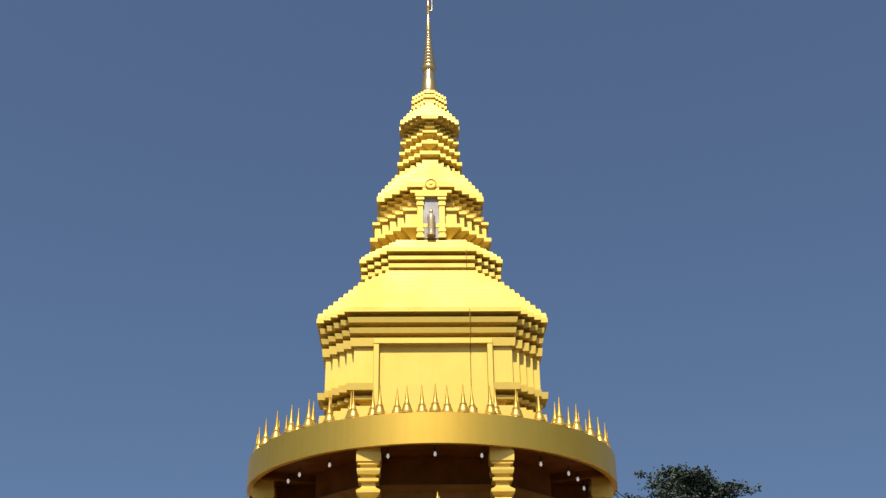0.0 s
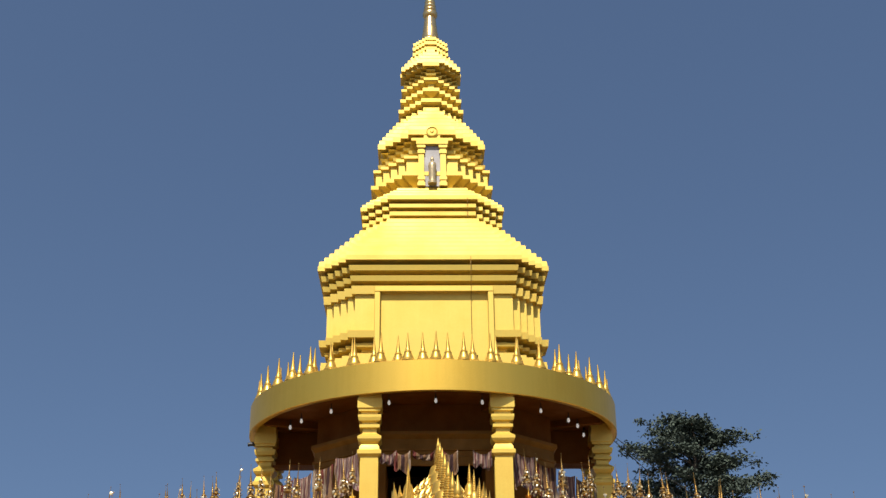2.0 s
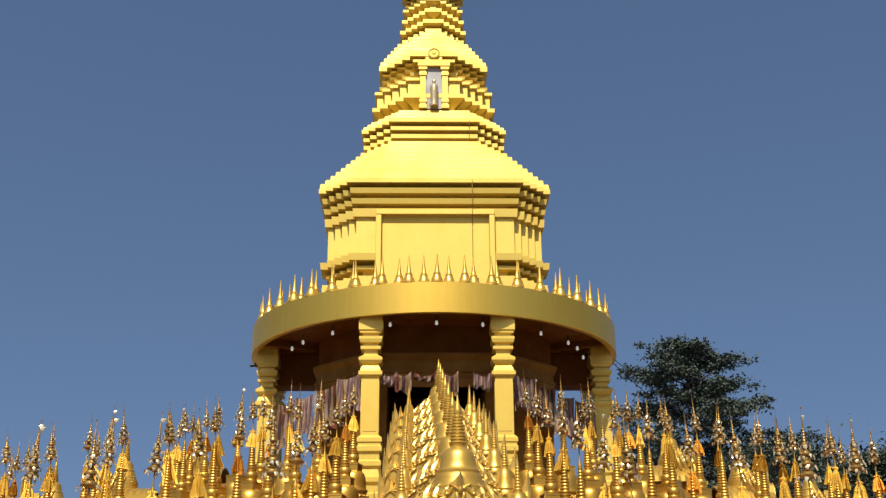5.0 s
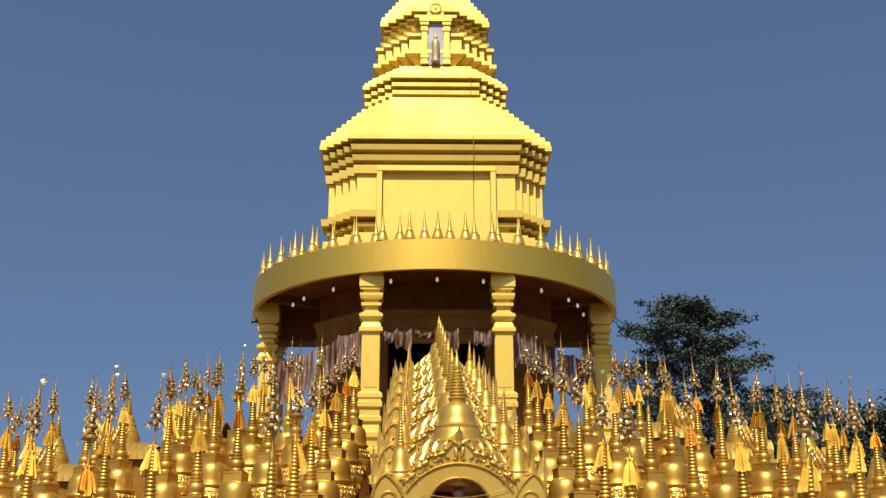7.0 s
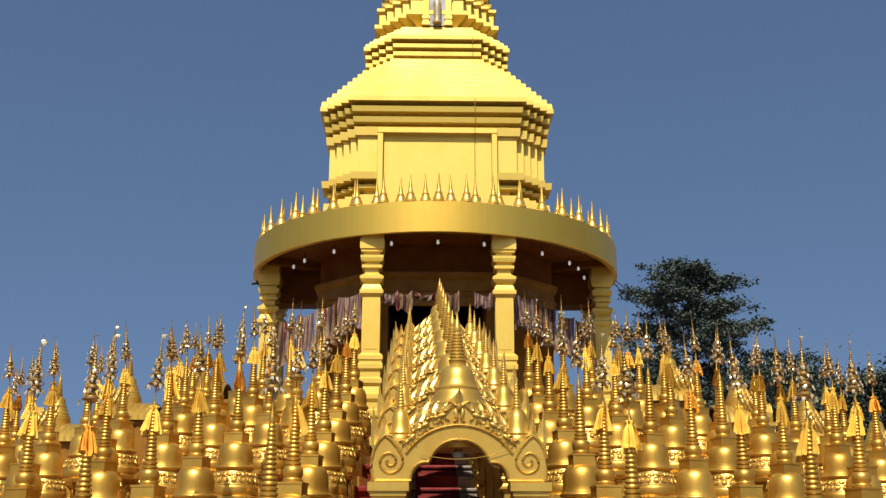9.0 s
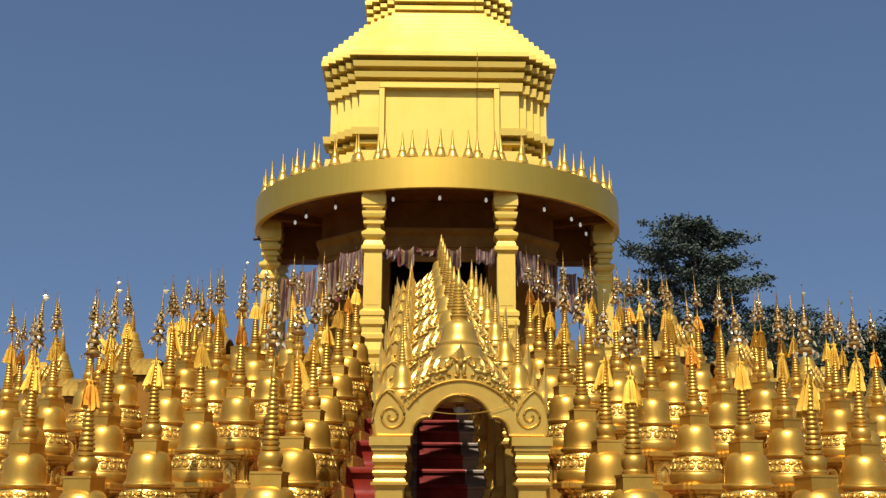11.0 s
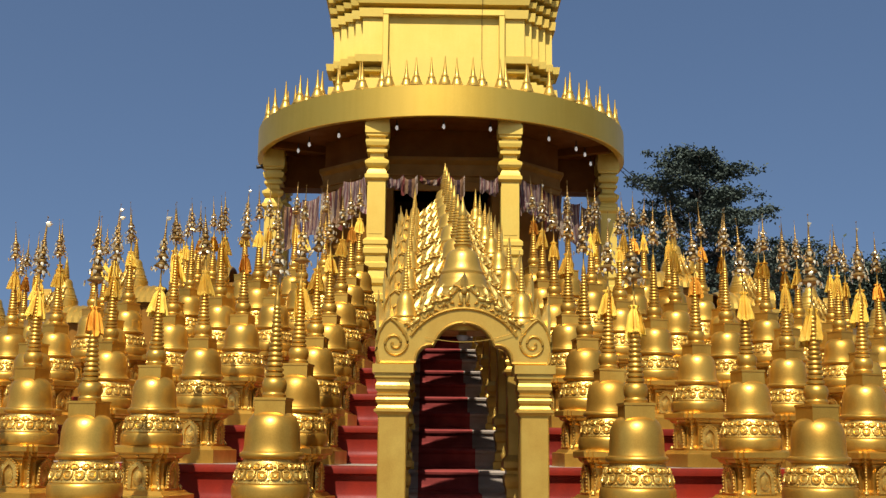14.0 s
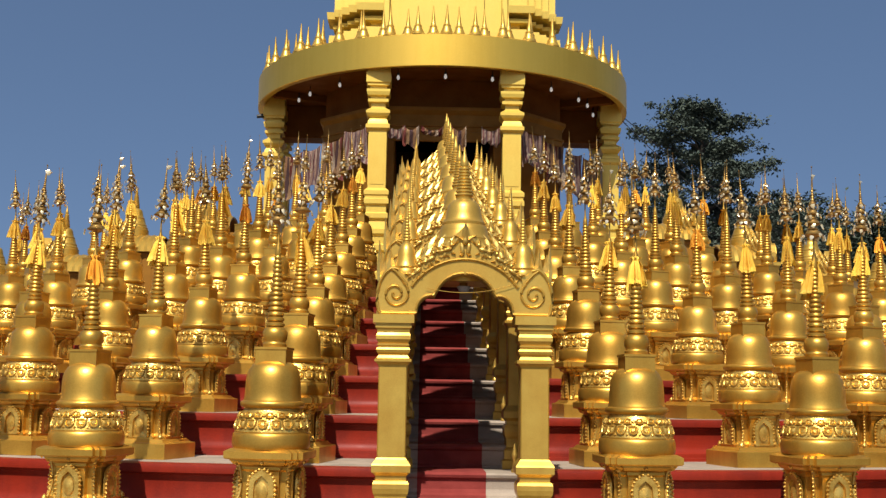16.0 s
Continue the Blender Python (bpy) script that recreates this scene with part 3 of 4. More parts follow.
# ---- gates over the stairs ----
def arch_outline():
    """Half the opening's lobed edge, from the spring to the crown: a low lobe, a cusp, the round head."""
    pts = [(0.535, 2.262)]
    for k in range(6):
        a = radians(4 + 18 * k)
        pts.append((0.355 + 0.152 * math.cos(a), 2.30 + 0.168 * math.sin(a)))
    pts += [(0.325, 2.462), (0.302, 2.502)]
    for k in range(1, 7):
        a = radians(22 + 11.3 * k)
        pts.append((0.325 * math.cos(a), 2.383 + 0.325 * math.sin(a)))
    return pts + [(0.0, 2.708)]


def gable_outline():
    """Half the upper edge: round the scroll, down into the notch beside it, then up the slope to the crest."""
    return [(0.90, 2.262), (0.935, 2.30), (0.952, 2.40), (0.95, 2.52), (0.925, 2.62), (0.87, 2.71), (0.80, 2.770), (0.73, 2.755), (0.665, 2.70), (0.60, 2.672), (0.54, 2.735), (0.46, 2.82), (0.37, 2.90), (0.27, 2.975), (0.17, 3.06), (0.08, 3.165), (0.0, 3.25)]


def spiral(bm, cx, cz, y, r0, turns, side, thick):
    pts = []
    n = 44
    for k in range(n + 1):
        a = 2 * math.pi * turns * k / n
        r = r0 * (1 - 0.86 * k / n)
        pts.append((cx + side * r * math.cos(a + 2.2), cz + r * math.sin(a + 2.2)))
    tube(bm, [(x, y, z) for x, z in pts], thick)


def flame(bm, m, w, h, t=0.03, bend=0.25):
    """A flame-shaped leaf with a raised midrib."""
    out = [(0.5, 0.0), (0.62, 0.22), (0.5, 0.48), (0.28, 0.72), (0.06, 1.0)]
    vs = []
    left = [bm.verts.new((-x * w + bend * w * (z ** 2), 0, z * h)) for x, z in out]
    right = [bm.verts.new((x * w + bend * w * (z ** 2), 0, z * h)) for x, z in out]
    mid = [bm.verts.new((bend * w * (z ** 2), -t, z * h)) for x, z in out]
    back = [bm.verts.new((bend * w * (z ** 2), t, z * h)) for x, z in out]
    for i in range(4):
        bm.faces.new((left[i], mid[i], mid[i + 1], left[i + 1]))
        bm.faces.new((mid[i], right[i], right[i + 1], mid[i + 1]))
        bm.faces.new((right[i], back[i], back[i + 1], right[i + 1]))
        bm.faces.new((back[i], left[i], left[i + 1], back[i + 1]))
    bm.faces.new((left[4], mid[4], right[4], back[4]))
    vs = left + right + mid + back
    bmesh.ops.transform(bm, matrix=m, verts=vs)


def stupa_profile(r, h0, hs, rings):
    """A bell on mouldings, and a ringed spire."""
    p = [(r * 1.25, 0), (r * 1.25, h0 * 0.10), (r * 1.12, h0 * 0.14), (r * 1.12, h0 * 0.22), (r * 1.0, h0 * 0.28), (r * 1.06, h0 * 0.34), (r * 0.96, h0 * 0.40), (r * 0.86, h0 * 0.50),
         (r * 0.78, h0 * 0.66), (r * 0.70, h0 * 0.80), (r * 0.55, h0 * 0.92), (r * 0.34, h0 * 0.99), (r * 0.34, h0 * 1.04)]
    z, q = h0 * 1.04, r * 0.36
    step = hs * 0.68 / rings
    for k in range(rings):
        p += [(q * 0.82, z), (q, z + step * 0.3), (q, z + step * 0.65), (q * 0.82, z + step * 0.95)]
        z += step
        q *= 0.90
    return p + [(q * 0.8, z), (q * 0.9, z + hs * 0.06), (q * 0.3, z + hs * 0.2), (0.004, z + hs * 0.32)]


bm = bmesh.new()
steps(bm, [(0, 0.215), (0.10, 0.215), (0.12, 0.19), (0.22, 0.19), (0.26, 0.165), (0.36, 0.165), (0.39, 0.182), (0.44, 0.190), (0.49, 0.190), (0.52, 0.178), (0.53, 0.160), (0.57, 0.160), (0.60, 0.190), (0.61, 0.203), (0.68, 0.203), (0.70, 0.195), (0.74, 0.165), (0.76, 0.152)], square)
gate_foot = finish(bm, "pillar_base", GOLD_GATE)
bm = bmesh.new()
steps(bm, [(0.755, 0.151), (1.72, 0.151)], square)
bmesh.ops.bevel(bm, geom=[e for e in bm.edges if abs(e.verts[0].co.z - e.verts[1].co.z) > 0.5], offset=0.012, segments=1, affect='EDGES')
gate_shaft = finish(bm, "pillar_shaft", GOLD_GATE)
bm = bmesh.new()
steps(bm, [(1.71, 0.152), (1.73, 0.158), (1.755, 0.180), (1.762, 0.196), (1.785, 0.196), (1.80, 0.172), (1.83, 0.155), (1.845, 0.158), (1.86, 0.172), (1.89, 0.180), (1.91, 0.172), (1.925, 0.155), (1.935, 0.168), (1.95, 0.168), (1.955, 0.155), (1.975, 0.166), (2.00, 0.183), (2.04, 0.181), (2.07, 0.170), (2.11, 0.176), (2.12, 0.192), (2.15, 0.192), (2.155, 0.185), (2.165, 0.185), (2.17, 0.218), (2.262, 0.218)], square)
bmesh.ops.bevel(bm, geom=[e for e in bm.edges if e.calc_face_angle(0) > 0.5], offset=0.004, segments=1, affect='EDGES')
gate_capital = finish(bm, "pillar_capital", GOLD_GATE)
bm = bmesh.new()
prof = [(0.36, 2.66), (0.36, 2.96), (0.335, 2.98), (0.335, 3.02), (0.315, 3.04), (0.30, 3.07), (0.305, 3.10), (0.275, 3.13), (0.262, 3.20), (0.245, 3.25), (0.236, 3.26), (0.240, 3.29), (0.222, 3.305), (0.205, 3.34), (0.193, 3.40), (0.182, 3.46), (0.163, 3.51), (0.128, 3.545), (0.088, 3.56), (0.088, 3.585), (0.098, 3.60)]
z, r = 3.60, 0.098
for k in range(9):
    h = 0.040 - 0.0006 * k
    prof += [(r * 0.80, z), (r, z + h * 0.25), (r, z + h * 0.65), (r * 0.80, z + h * 0.95)]
    z += h
    r *= 0.935
prof += [(0.036, z + 0.005), (0.044, z + 0.03), (0.040, z + 0.07), (0.026, z + 0.12), (0.016, z + 0.17), (0.005, z + 0.24)]
lathe(bm, [(r * 1.04, z + 0.06 * (z > 2.7)) for r, z in prof], 28)
centre_stupa = finish(bm, "bell_stupa", GOLD_GATE, 40)
bm = bmesh.new()
lathe(bm, stupa_profile(0.128, 0.40, 0.40, 8), 18)
side_stupa = finish(bm, "small_stupa", GOLD_GATE, 40)

inn, out = arch_outline(), gable_outline()
bm = bmesh.new()
half_loop = inn + out[::-1]
for s in (-1, 1):
    f0 = bm.faces.new([bm.verts.new((s * x, -0.11, z)) for x, z in half_loop])
    cap = bmesh.ops.extrude_face_region(bm, geom=[f0])
    bmesh.ops.translate(bm, vec=(0, 0.22, 0), verts=[v for v in cap["geom"] if isinstance(v, bmesh.types.BMVert)])
bmesh.ops.triangulate(bm, faces=[f for f in bm.faces if len(f.verts) > 4], ngon_method='EAR_CLIP')
arch_panel = finish(bm, "arch_panel", GOLD_GATE)


def arc(cz, r, a0, a1, s, n=14):
    return [(s * r * math.cos(radians(a0 + (a1 - a0) * k / n)), -0.115, cz + r * math.sin(radians(a0 + (a1 - a0) * k / n))) for k in range(n + 1)]


bm = bmesh.new()
for s in (-1, 1):
    # the rim of the opening, the raised line over the broad plain band, the rims of the scroll panels
    tube(bm, [(s * (x + 0.012), -0.113, z + 0.014) for x, z in inn[1:]], 0.017)
    tube(bm, arc(2.185, 0.689, 34, 90, s), 0.020)
    tube(bm, [(s * x * 0.985, -0.113, z) for x, z in out[:8]], 0.020)
    tube(bm, [(s * x, -0.113, z) for x, z in ((0.515, 2.285), (0.60, 2.285), (0.75, 2.285), (0.89, 2.285))], 0.020)
    tube(bm, [(s * x, -0.113, z) for x, z in ((0.79, 2.755), (0.74, 2.72), (0.69, 2.665), (0.645, 2.615), (0.625, 2.59))], 0.020)
    spiral(bm, s * 0.745, 2.49, -0.115, 0.150, 1.75, s, 0.017)
scrolls = finish(bm, "scroll_relief", GOLD_GATE, 60)
reliefs = []
rl = random.Random(5)
for s in (-1, 1):
    bm = bmesh.new()
    # three curling leafy clusters climbing the arch, each a body, a head and tufts, with tendrils between
    for x, z, sl in ((0.195, 2.975, 24), (0.375, 2.872, 38), (0.515, 2.738, 50)):
        m = pose(s * x, -0.118, z, 0, s * sl, 0) @ Matrix.Scale(s, 4, (1, 0, 0))
        lathe(bm, [(0.0, -0.062), (0.020, -0.045), (0.028, -0.01), (0.022, 0.03), (0.010, 0.06), (0.0, 0.066)], 8, m @ pose(0, 0, 0, 0, 82, 0))
        lathe(bm, [(0.0, -0.026), (0.022, -0.01), (0.024, 0.01), (0.0, 0.028)], 8, m @ pose(-0.065, -0.008, 0.026))
        for dx, dz, tilt, w, h in ((0.05, 0.0, 62, 0.04, 0.085), (0.03, -0.035, 110, 0.034, 0.06), (-0.03, -0.045, 200, 0.03, 0.045), (0.02, -0.045, 165, 0.03, 0.045), (-0.06, 0.04, -35, 0.03, 0.05), (0.0, 0.02, 15, 0.04, 0.05), (0.075, 0.03, 20, 0.035, 0.06)):
            flame(bm, m @ pose(dx, -0.006, dz, 0, tilt + rl.uniform(-8, 8), 0), w, h, 0.016, 0.5)
        tube(bm, [m @ Vector(p) for p in ((0.09, 0, 0.0), (0.11, 0, -0.03), (0.095, 0, -0.055), (0.075, 0, -0.045))], 0.009, 5)
    reliefs.append(finish(bm, "leaf_relief", GOLD_RELIEF, 60))
bm = bmesh.new()
# the upright crest: a bud over two standing leaves and drooping tendrils
flame(bm, pose(0, -0.13, 3.11), 0.070, 0.155, 0.028, 0.0)
lathe(bm, [(0.0, -0.05), (0.03, -0.03), (0.038, 0.01), (0.022, 0.05), (0.03, 0.07), (0.0, 0.10)], 10, pose(0, -0.125, 3.07))
for s in (-1, 1):
    flame(bm, pose(s * 0.035, -0.125, 3.08, 0, s * 48, 0), 0.045, 0.10, 0.018, s * 0.5)
    flame(bm, pose(s * 0.075, -0.122, 3.10, 0, s * 150, 0), 0.04, 0.10, 0.018, 0.0)
    lathe(bm, [(0.0, -0.07), (0.024, -0.045), (0.020, 0.0), (0.026, 0.04), (0.0, 0.075)], 8, pose(s * 0.034, -0.122, 2.985, 0, s * 6, 0))
    lathe(bm, [(0.0, -0.022), (0.026, 0.0), (0.0, 0.022)], 8, pose(s * 0.042, -0.125, 2.918))
crest = finish(bm, "crest_ornament", GOLD_RELIEF, 60)
bm = bmesh.new()
flame(bm, Matrix(), 0.082, 0.34, 0.024, -0.35)
leaf_r = finish(bm, "flame_leaf", GOLD_LEAF)
bm = bmesh.new()
flame(bm, Matrix(), 0.082, 0.34, 0.024, 0.35)
leaf_l = finish(bm, "flame_leaf", GOLD_LEAF)
bm = bmesh.new()
flame(bm, Matrix(), 0.060, 0.44, 0.022, 0.0)
blade = finish(bm, "edge_blade", GOLD_LEAF)
# vaulted brown ceiling behind each arch, with its gold roof over it
def shell(name, rx, rz, base, thick, mat):
    bm = bmesh.new()
    prev = None
    for k in range(13):
        a = radians(15 * k)
        cur = [bm.verts.new(((rx + q) * math.cos(a), y, base + (rz + q) * math.sin(a))) for q, y in ((0, 0.112), (0, 1.30), (thick, 1.30), (thick, 0.112))]
        if prev:
            for c in range(4):
                bm.faces.new((prev[c], cur[c], cur[(c + 1) % 4], prev[(c + 1) % 4]))
        else:
            bm.faces.new(cur)
        prev = cur
    bm.faces.new(prev[::-1])
    return finish(bm, name, mat, 40)


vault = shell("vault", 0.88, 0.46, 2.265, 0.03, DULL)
bm = bmesh.new()
rows = []
for k in range(15):
    y, q = 0.112 + 1.188 * k / 14, (0.055 if k % 2 else 0.02)
    arcs = [bm.verts.new(((0.914 + q) * math.cos(radians(15 * c)), y, 2.265 + (0.494 + q) * math.sin(radians(15 * c)))) for c in range(13)]
    rows.append(arcs + [bm.verts.new((0.914 * math.cos(radians(15 * c)), y, 2.265 + 0.494 * math.sin(radians(15 * c)))) for c in range(12, -1, -1)])
for p, q in zip(rows, rows[1:]):
    for c in range(26):
        bm.faces.new((p[c], p[(c + 1) % 26], q[(c + 1) % 26], q[c]))
for row in (rows[0], rows[-1]):
    for c in range(12):
        bm.faces.new((row[c], row[c + 1], row[24 - c], row[25 - c]))
gate_roof = finish(bm, "gate_roof", GOLD_GATE, 20)
# panels added to close the sides, brown and ribbed like gold pillars in shade
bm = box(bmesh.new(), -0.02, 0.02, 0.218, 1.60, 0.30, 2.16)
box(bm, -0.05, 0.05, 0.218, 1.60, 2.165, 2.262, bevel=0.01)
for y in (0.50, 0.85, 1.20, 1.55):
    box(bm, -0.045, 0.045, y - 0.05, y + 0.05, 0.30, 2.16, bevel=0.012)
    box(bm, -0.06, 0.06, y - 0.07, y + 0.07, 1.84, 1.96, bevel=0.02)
shade_panel = finish(bm, "shade_panel", DULL)

gate = thing("gate", "golden gate with lobed arch, scrolls, flame leaves and bell stupas", "gate", "gates over the stairs")
for s in (-1, 1):
    pil = new("pillar")
    pil.parent = gate
    pil.matrix_basis = pose(s * 0.755, 0, 0)
    for nm, me in (("pillar_base", gate_foot), ("pillar_shaft", gate_shaft), ("pillar_capital", gate_capital)):
        share(nm, me, pil, Matrix())
    share("shade_panel", shade_panel, gate, pose(s * 0.79, 0, 0))
    share("small_stupa", side_stupa, gate, pose(s * 0.635, 0.05, 2.66))
    share("edge_blade", blade, gate, pose(s * 0.915, 0.03, 2.64, 0, s * 2, 0))
    leaf = leaf_l if s < 0 else leaf_r
    for x, y, z, tilt, size in ((0.70, 0.02, 2.66, 4, 0.92), (0.79, 0.04, 2.66, 8, 1.05), (0.86, 0.06, 2.62, 12, 1.0)):
        share("flame_leaf", leaf, gate, pose(s * x, y, z, -4, s * tilt, 0) @ Matrix.Scale(size, 4))
    # leaves along the gable's slopes, lying up the slope, in three rows one behind the other
    for n, y, x0, z0, x1, z1, size in ((11, 0.13, 0.58, 2.66, 0.12, 3.06, 0.66), (12, 0.30, 0.70, 2.62, 0.17, 3.14, 0.74), (13, 0.46, 0.84, 2.58, 0.22, 3.20, 0.80)):
        for k in range(n):
            u = k / (n - 1)
            share("flame_leaf", leaf, gate, pose(s * (x0 + (x1 - x0) * u), y + 0.055 * ((k * 2) % 3 - 1), z0 + (z1 - z0) * u, -10, -s * (14 + 10 * u), s * (k % 3 - 1) * 14) @ Matrix.Scale(size * (1.0 - 0.10 * u), 4))
for nm, me in (("arch_panel", arch_panel), ("scroll_relief", scrolls), ("leaf_relief", reliefs[0]), ("leaf_relief", reliefs[1]), ("crest_ornament", crest), ("gate_roof", gate_roof), ("vault", vault)):
    share(nm, me, gate, Matrix())
share("bell_stupa", centre_stupa, gate, pose(0, 0.47, 0.0))
first = True
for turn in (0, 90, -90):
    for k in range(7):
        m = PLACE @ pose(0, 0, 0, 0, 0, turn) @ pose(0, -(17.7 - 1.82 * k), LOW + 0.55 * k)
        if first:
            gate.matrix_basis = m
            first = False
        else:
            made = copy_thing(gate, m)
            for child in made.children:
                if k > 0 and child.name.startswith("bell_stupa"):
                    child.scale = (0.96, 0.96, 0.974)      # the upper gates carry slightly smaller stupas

# ---- small stupas on the terraces ----
bm = bmesh.new()
steps(bm, [(0, 0.435), (0.19, 0.435), (0.20, 0.425), (0.205, 0.39), (0.25, 0.345)], square)
plinth = finish(bm, "plinth", GOLD_CAST)
bm = bmesh.new()
steps(bm, [(0.24, 0.33), (0.28, 0.33), (0.29, 0.30), (0.32, 0.285), (0.60, 0.285), (0.62, 0.30), (0.65, 0.30), (0.67, 0.34), (0.70, 0.36), (0.72, 0.36)], lambda h: redent(h, 0.06, 2))
pedestal = finish(bm, "pedestal", GOLD_CAST)
bm = bmesh.new()
steps(bm, [(0.72, 0.40), (0.735, 0.415), (0.80, 0.415), (0.815, 0.39), (0.83, 0.36)], lambda h: redent(h, 0.05, 2))
slab = finish(bm, "slab", GOLD_CAST)
# lobed niche on a pedestal's side, with a beaded rim and corner scroll
bm = bmesh.new()
pts = [(-0.13, 0.27), (-0.13, 0.48), (-0.112, 0.555), (-0.06, 0.598), (0.0, 0.635), (0.06, 0.598), (0.112, 0.555), (0.13, 0.48), (0.13, 0.27)]
a = [bm.verts.new((x, -0.30, z)) for x, z in pts]
b = [bm.verts.new((x, -0.345, z)) for x, z in pts]
c = [bm.verts.new((x * 0.62, -0.345, 0.28 + (z - 0.27) * 0.78)) for x, z in pts]
d = [bm.verts.new((x * 0.58, -0.315, 0.28 + (z - 0.27) * 0.76)) for x, z in pts]
for p, q in ((a, b), (b, c), (c, d)):
    for i in range(len(pts)):
        bm.faces.new((p[i], p[(i + 1) % 9], q[(i + 1) % 9], q[i]))
bm.faces.new(d)
lathe(bm, [(0.0, 0), (0.030, 0.004), (0.058, 0.006), (0.064, 0.016), (0.045, 0.022), (0.02, 0.030), (0.0, 0.034)], 10, pose(0, -0.313, 0.41) @ Matrix.Diagonal((1, 1, 1.45, 1)) @ pose(0, 0, 0, 90, 0, 0))
for s in (-1, 1):
    run = [(0.142, 0.29), (0.142, 0.335), (0.142, 0.38), (0.142, 0.425), (0.142, 0.47), (0.138, 0.512), (0.120, 0.55), (0.092, 0.580), (0.060, 0.604), (0.026, 0.626)]
    for x, z in run:
        lathe(bm, [(0.0, -0.021), (0.021, 0), (0.0, 0.021)], 6, pose(s * x, -0.340, z))
lathe(bm, [(0.0, -0.03), (0.028, 0), (0.012, 0.03), (0.0, 0.08)], 6, pose(0, -0.35, 0.69))
niche = finish(bm, "niche_ornament", GOLD_RELIEF, 40)
bm = bmesh.new()
curve = [(0.285 - 0.045 * math.sin(math.pi * k / 11) ** 0.8 + (0.03 if k == 0 else 0), 0.735 - 0.043 * k) for k in range(12)]
tube(bm, [(x, -x, z) for x, z in curve], 0.017, 6)
for x, z in curve[:-1]:
    lathe(bm, [(0.0, -0.017), (0.017, 0.0), (0.0, 0.017)], 5, pose(x + 0.014, -x - 0.014, z - 0.02))
lathe(bm, [(0.0, -0.03), (0.035, -0.01), (0.03, 0.02), (0.0, 0.05)], 7, pose(0.295, -0.295, 0.275))
bracket = finish(bm, "corner_bracket", GOLD_RELIEF, 50)
bm = bmesh.new()
lathe(bm, [(0.392, 0.826), (0.402, 0.845), (0.406, 0.88), (0.406, 0.93), (0.402, 0.96), (0.394, 0.982), (0.385, 0.99), (0.36, 1.0)], 28)
bowl = finish(bm, "bowl", GOLD_CAST, 40)


def petal(bm, m, w, h):
    """A shield-shaped petal: raised rim, sunk field, a boss in the middle."""
    shape = [(-0.5, 0.5), (-0.5, -0.05), (-0.36, -0.38), (0.0, -0.5), (0.36, -0.38), (0.5, -0.05), (0.5, 0.5), (0.0, 0.56)]
    rows = [[bm.verts.new(m @ Vector((x * w * q, -d, z * h * q))) for x, z in shape] for q, d in ((1.0, 0.0), (0.95, 0.020), (0.78, 0.024), (0.62, 0.010), (0.30, 0.026))]
    for p, q in zip(rows, rows[1:]):
        for i in range(8):
            bm.faces.new((p[i], p[(i + 1) % 8], q[(i + 1) % 8], q[i]))
    bm.faces.new(rows[-1])


bm = bmesh.new()
lathe(bm, [(0.375, 0.985), (0.385, 1.0), (0.378, 1.03), (0.345, 1.125), (0.322, 1.185), (0.300, 1.22), (0.290, 1.255)], 32)
for k in range(18):
    petal(bm, pose(0, 0, 0, 0, 0, 20 * k) @ pose(0, -0.362, 1.075, -18, 0, 0), 0.108, 0.105)
    lathe(bm, [(0.0, -0.016), (0.014, 0.0), (0.0, 0.016)], 5, pose(0, 0, 0, 0, 0, 20 * k + 10) @ pose(0, -0.382, 1.035))
    petal(bm, pose(0, 0, 0, 0, 0, 20 * k + 10) @ pose(0, -0.332, 1.168, -22, 0, 0) @ Matrix.Rotation(math.pi, 4, 'Y'), 0.088, 0.064)
    lathe(bm, [(0.0, -0.022), (0.018, 0.0), (0.0, 0.024)], 6, pose(0, 0, 0, 0, 0, 20 * k) @ pose(0, -0.336, 1.168))
belt = finish(bm, "lotus_belt", GOLD_RELIEF, 40)
bm = bmesh.new()
lathe(bm, [(0.285, 1.235), (0.318, 1.25), (0.336, 1.27), (0.337, 1.295), (0.322, 1.312), (0.306, 1.318), (0.302, 1.335), (0.294, 1.36), (0.291, 1.42), (0.289, 1.49), (0.285, 1.54), (0.277, 1.59), (0.262, 1.635), (0.240, 1.672), (0.212, 1.702), (0.175, 1.722), (0.10, 1.735)], 32)
dome = finish(bm, "bell_dome", GOLD_CAST, 50)
bm = bmesh.new()
steps(bm, [(1.69, 0.162), (1.845, 0.162), (1.85, 0.172), (1.875, 0.172)], square)
seat = finish(bm, "square_block", GOLD_CAST)
bm = bmesh.new()
prof = [(0.125, 1.87), (0.13, 1.91), (0.115, 1.925), (0.115, 1.94), (0.13, 1.965), (0.135, 2.03), (0.115, 2.075), (0.09, 2.09)]
z, r = 2.09, 0.100
for k in range(15):
    h = 0.0565 - 0.0008 * k
    prof += [(r * 0.78, z), (r, z + h * 0.25), (r, z + h * 0.65), (r * 0.78, z + h * 0.95)]
    z += h
    r *= 0.938
prof += [(0.036, z + 0.01), (0.03, z + 0.08), (0.012, z + 0.15), (0.010, z + 0.26)]
SPIRE_TOP = z
lathe(bm, prof, 14)
rings = finish(bm, "ringed_spire", GOLD_CAST, 50)


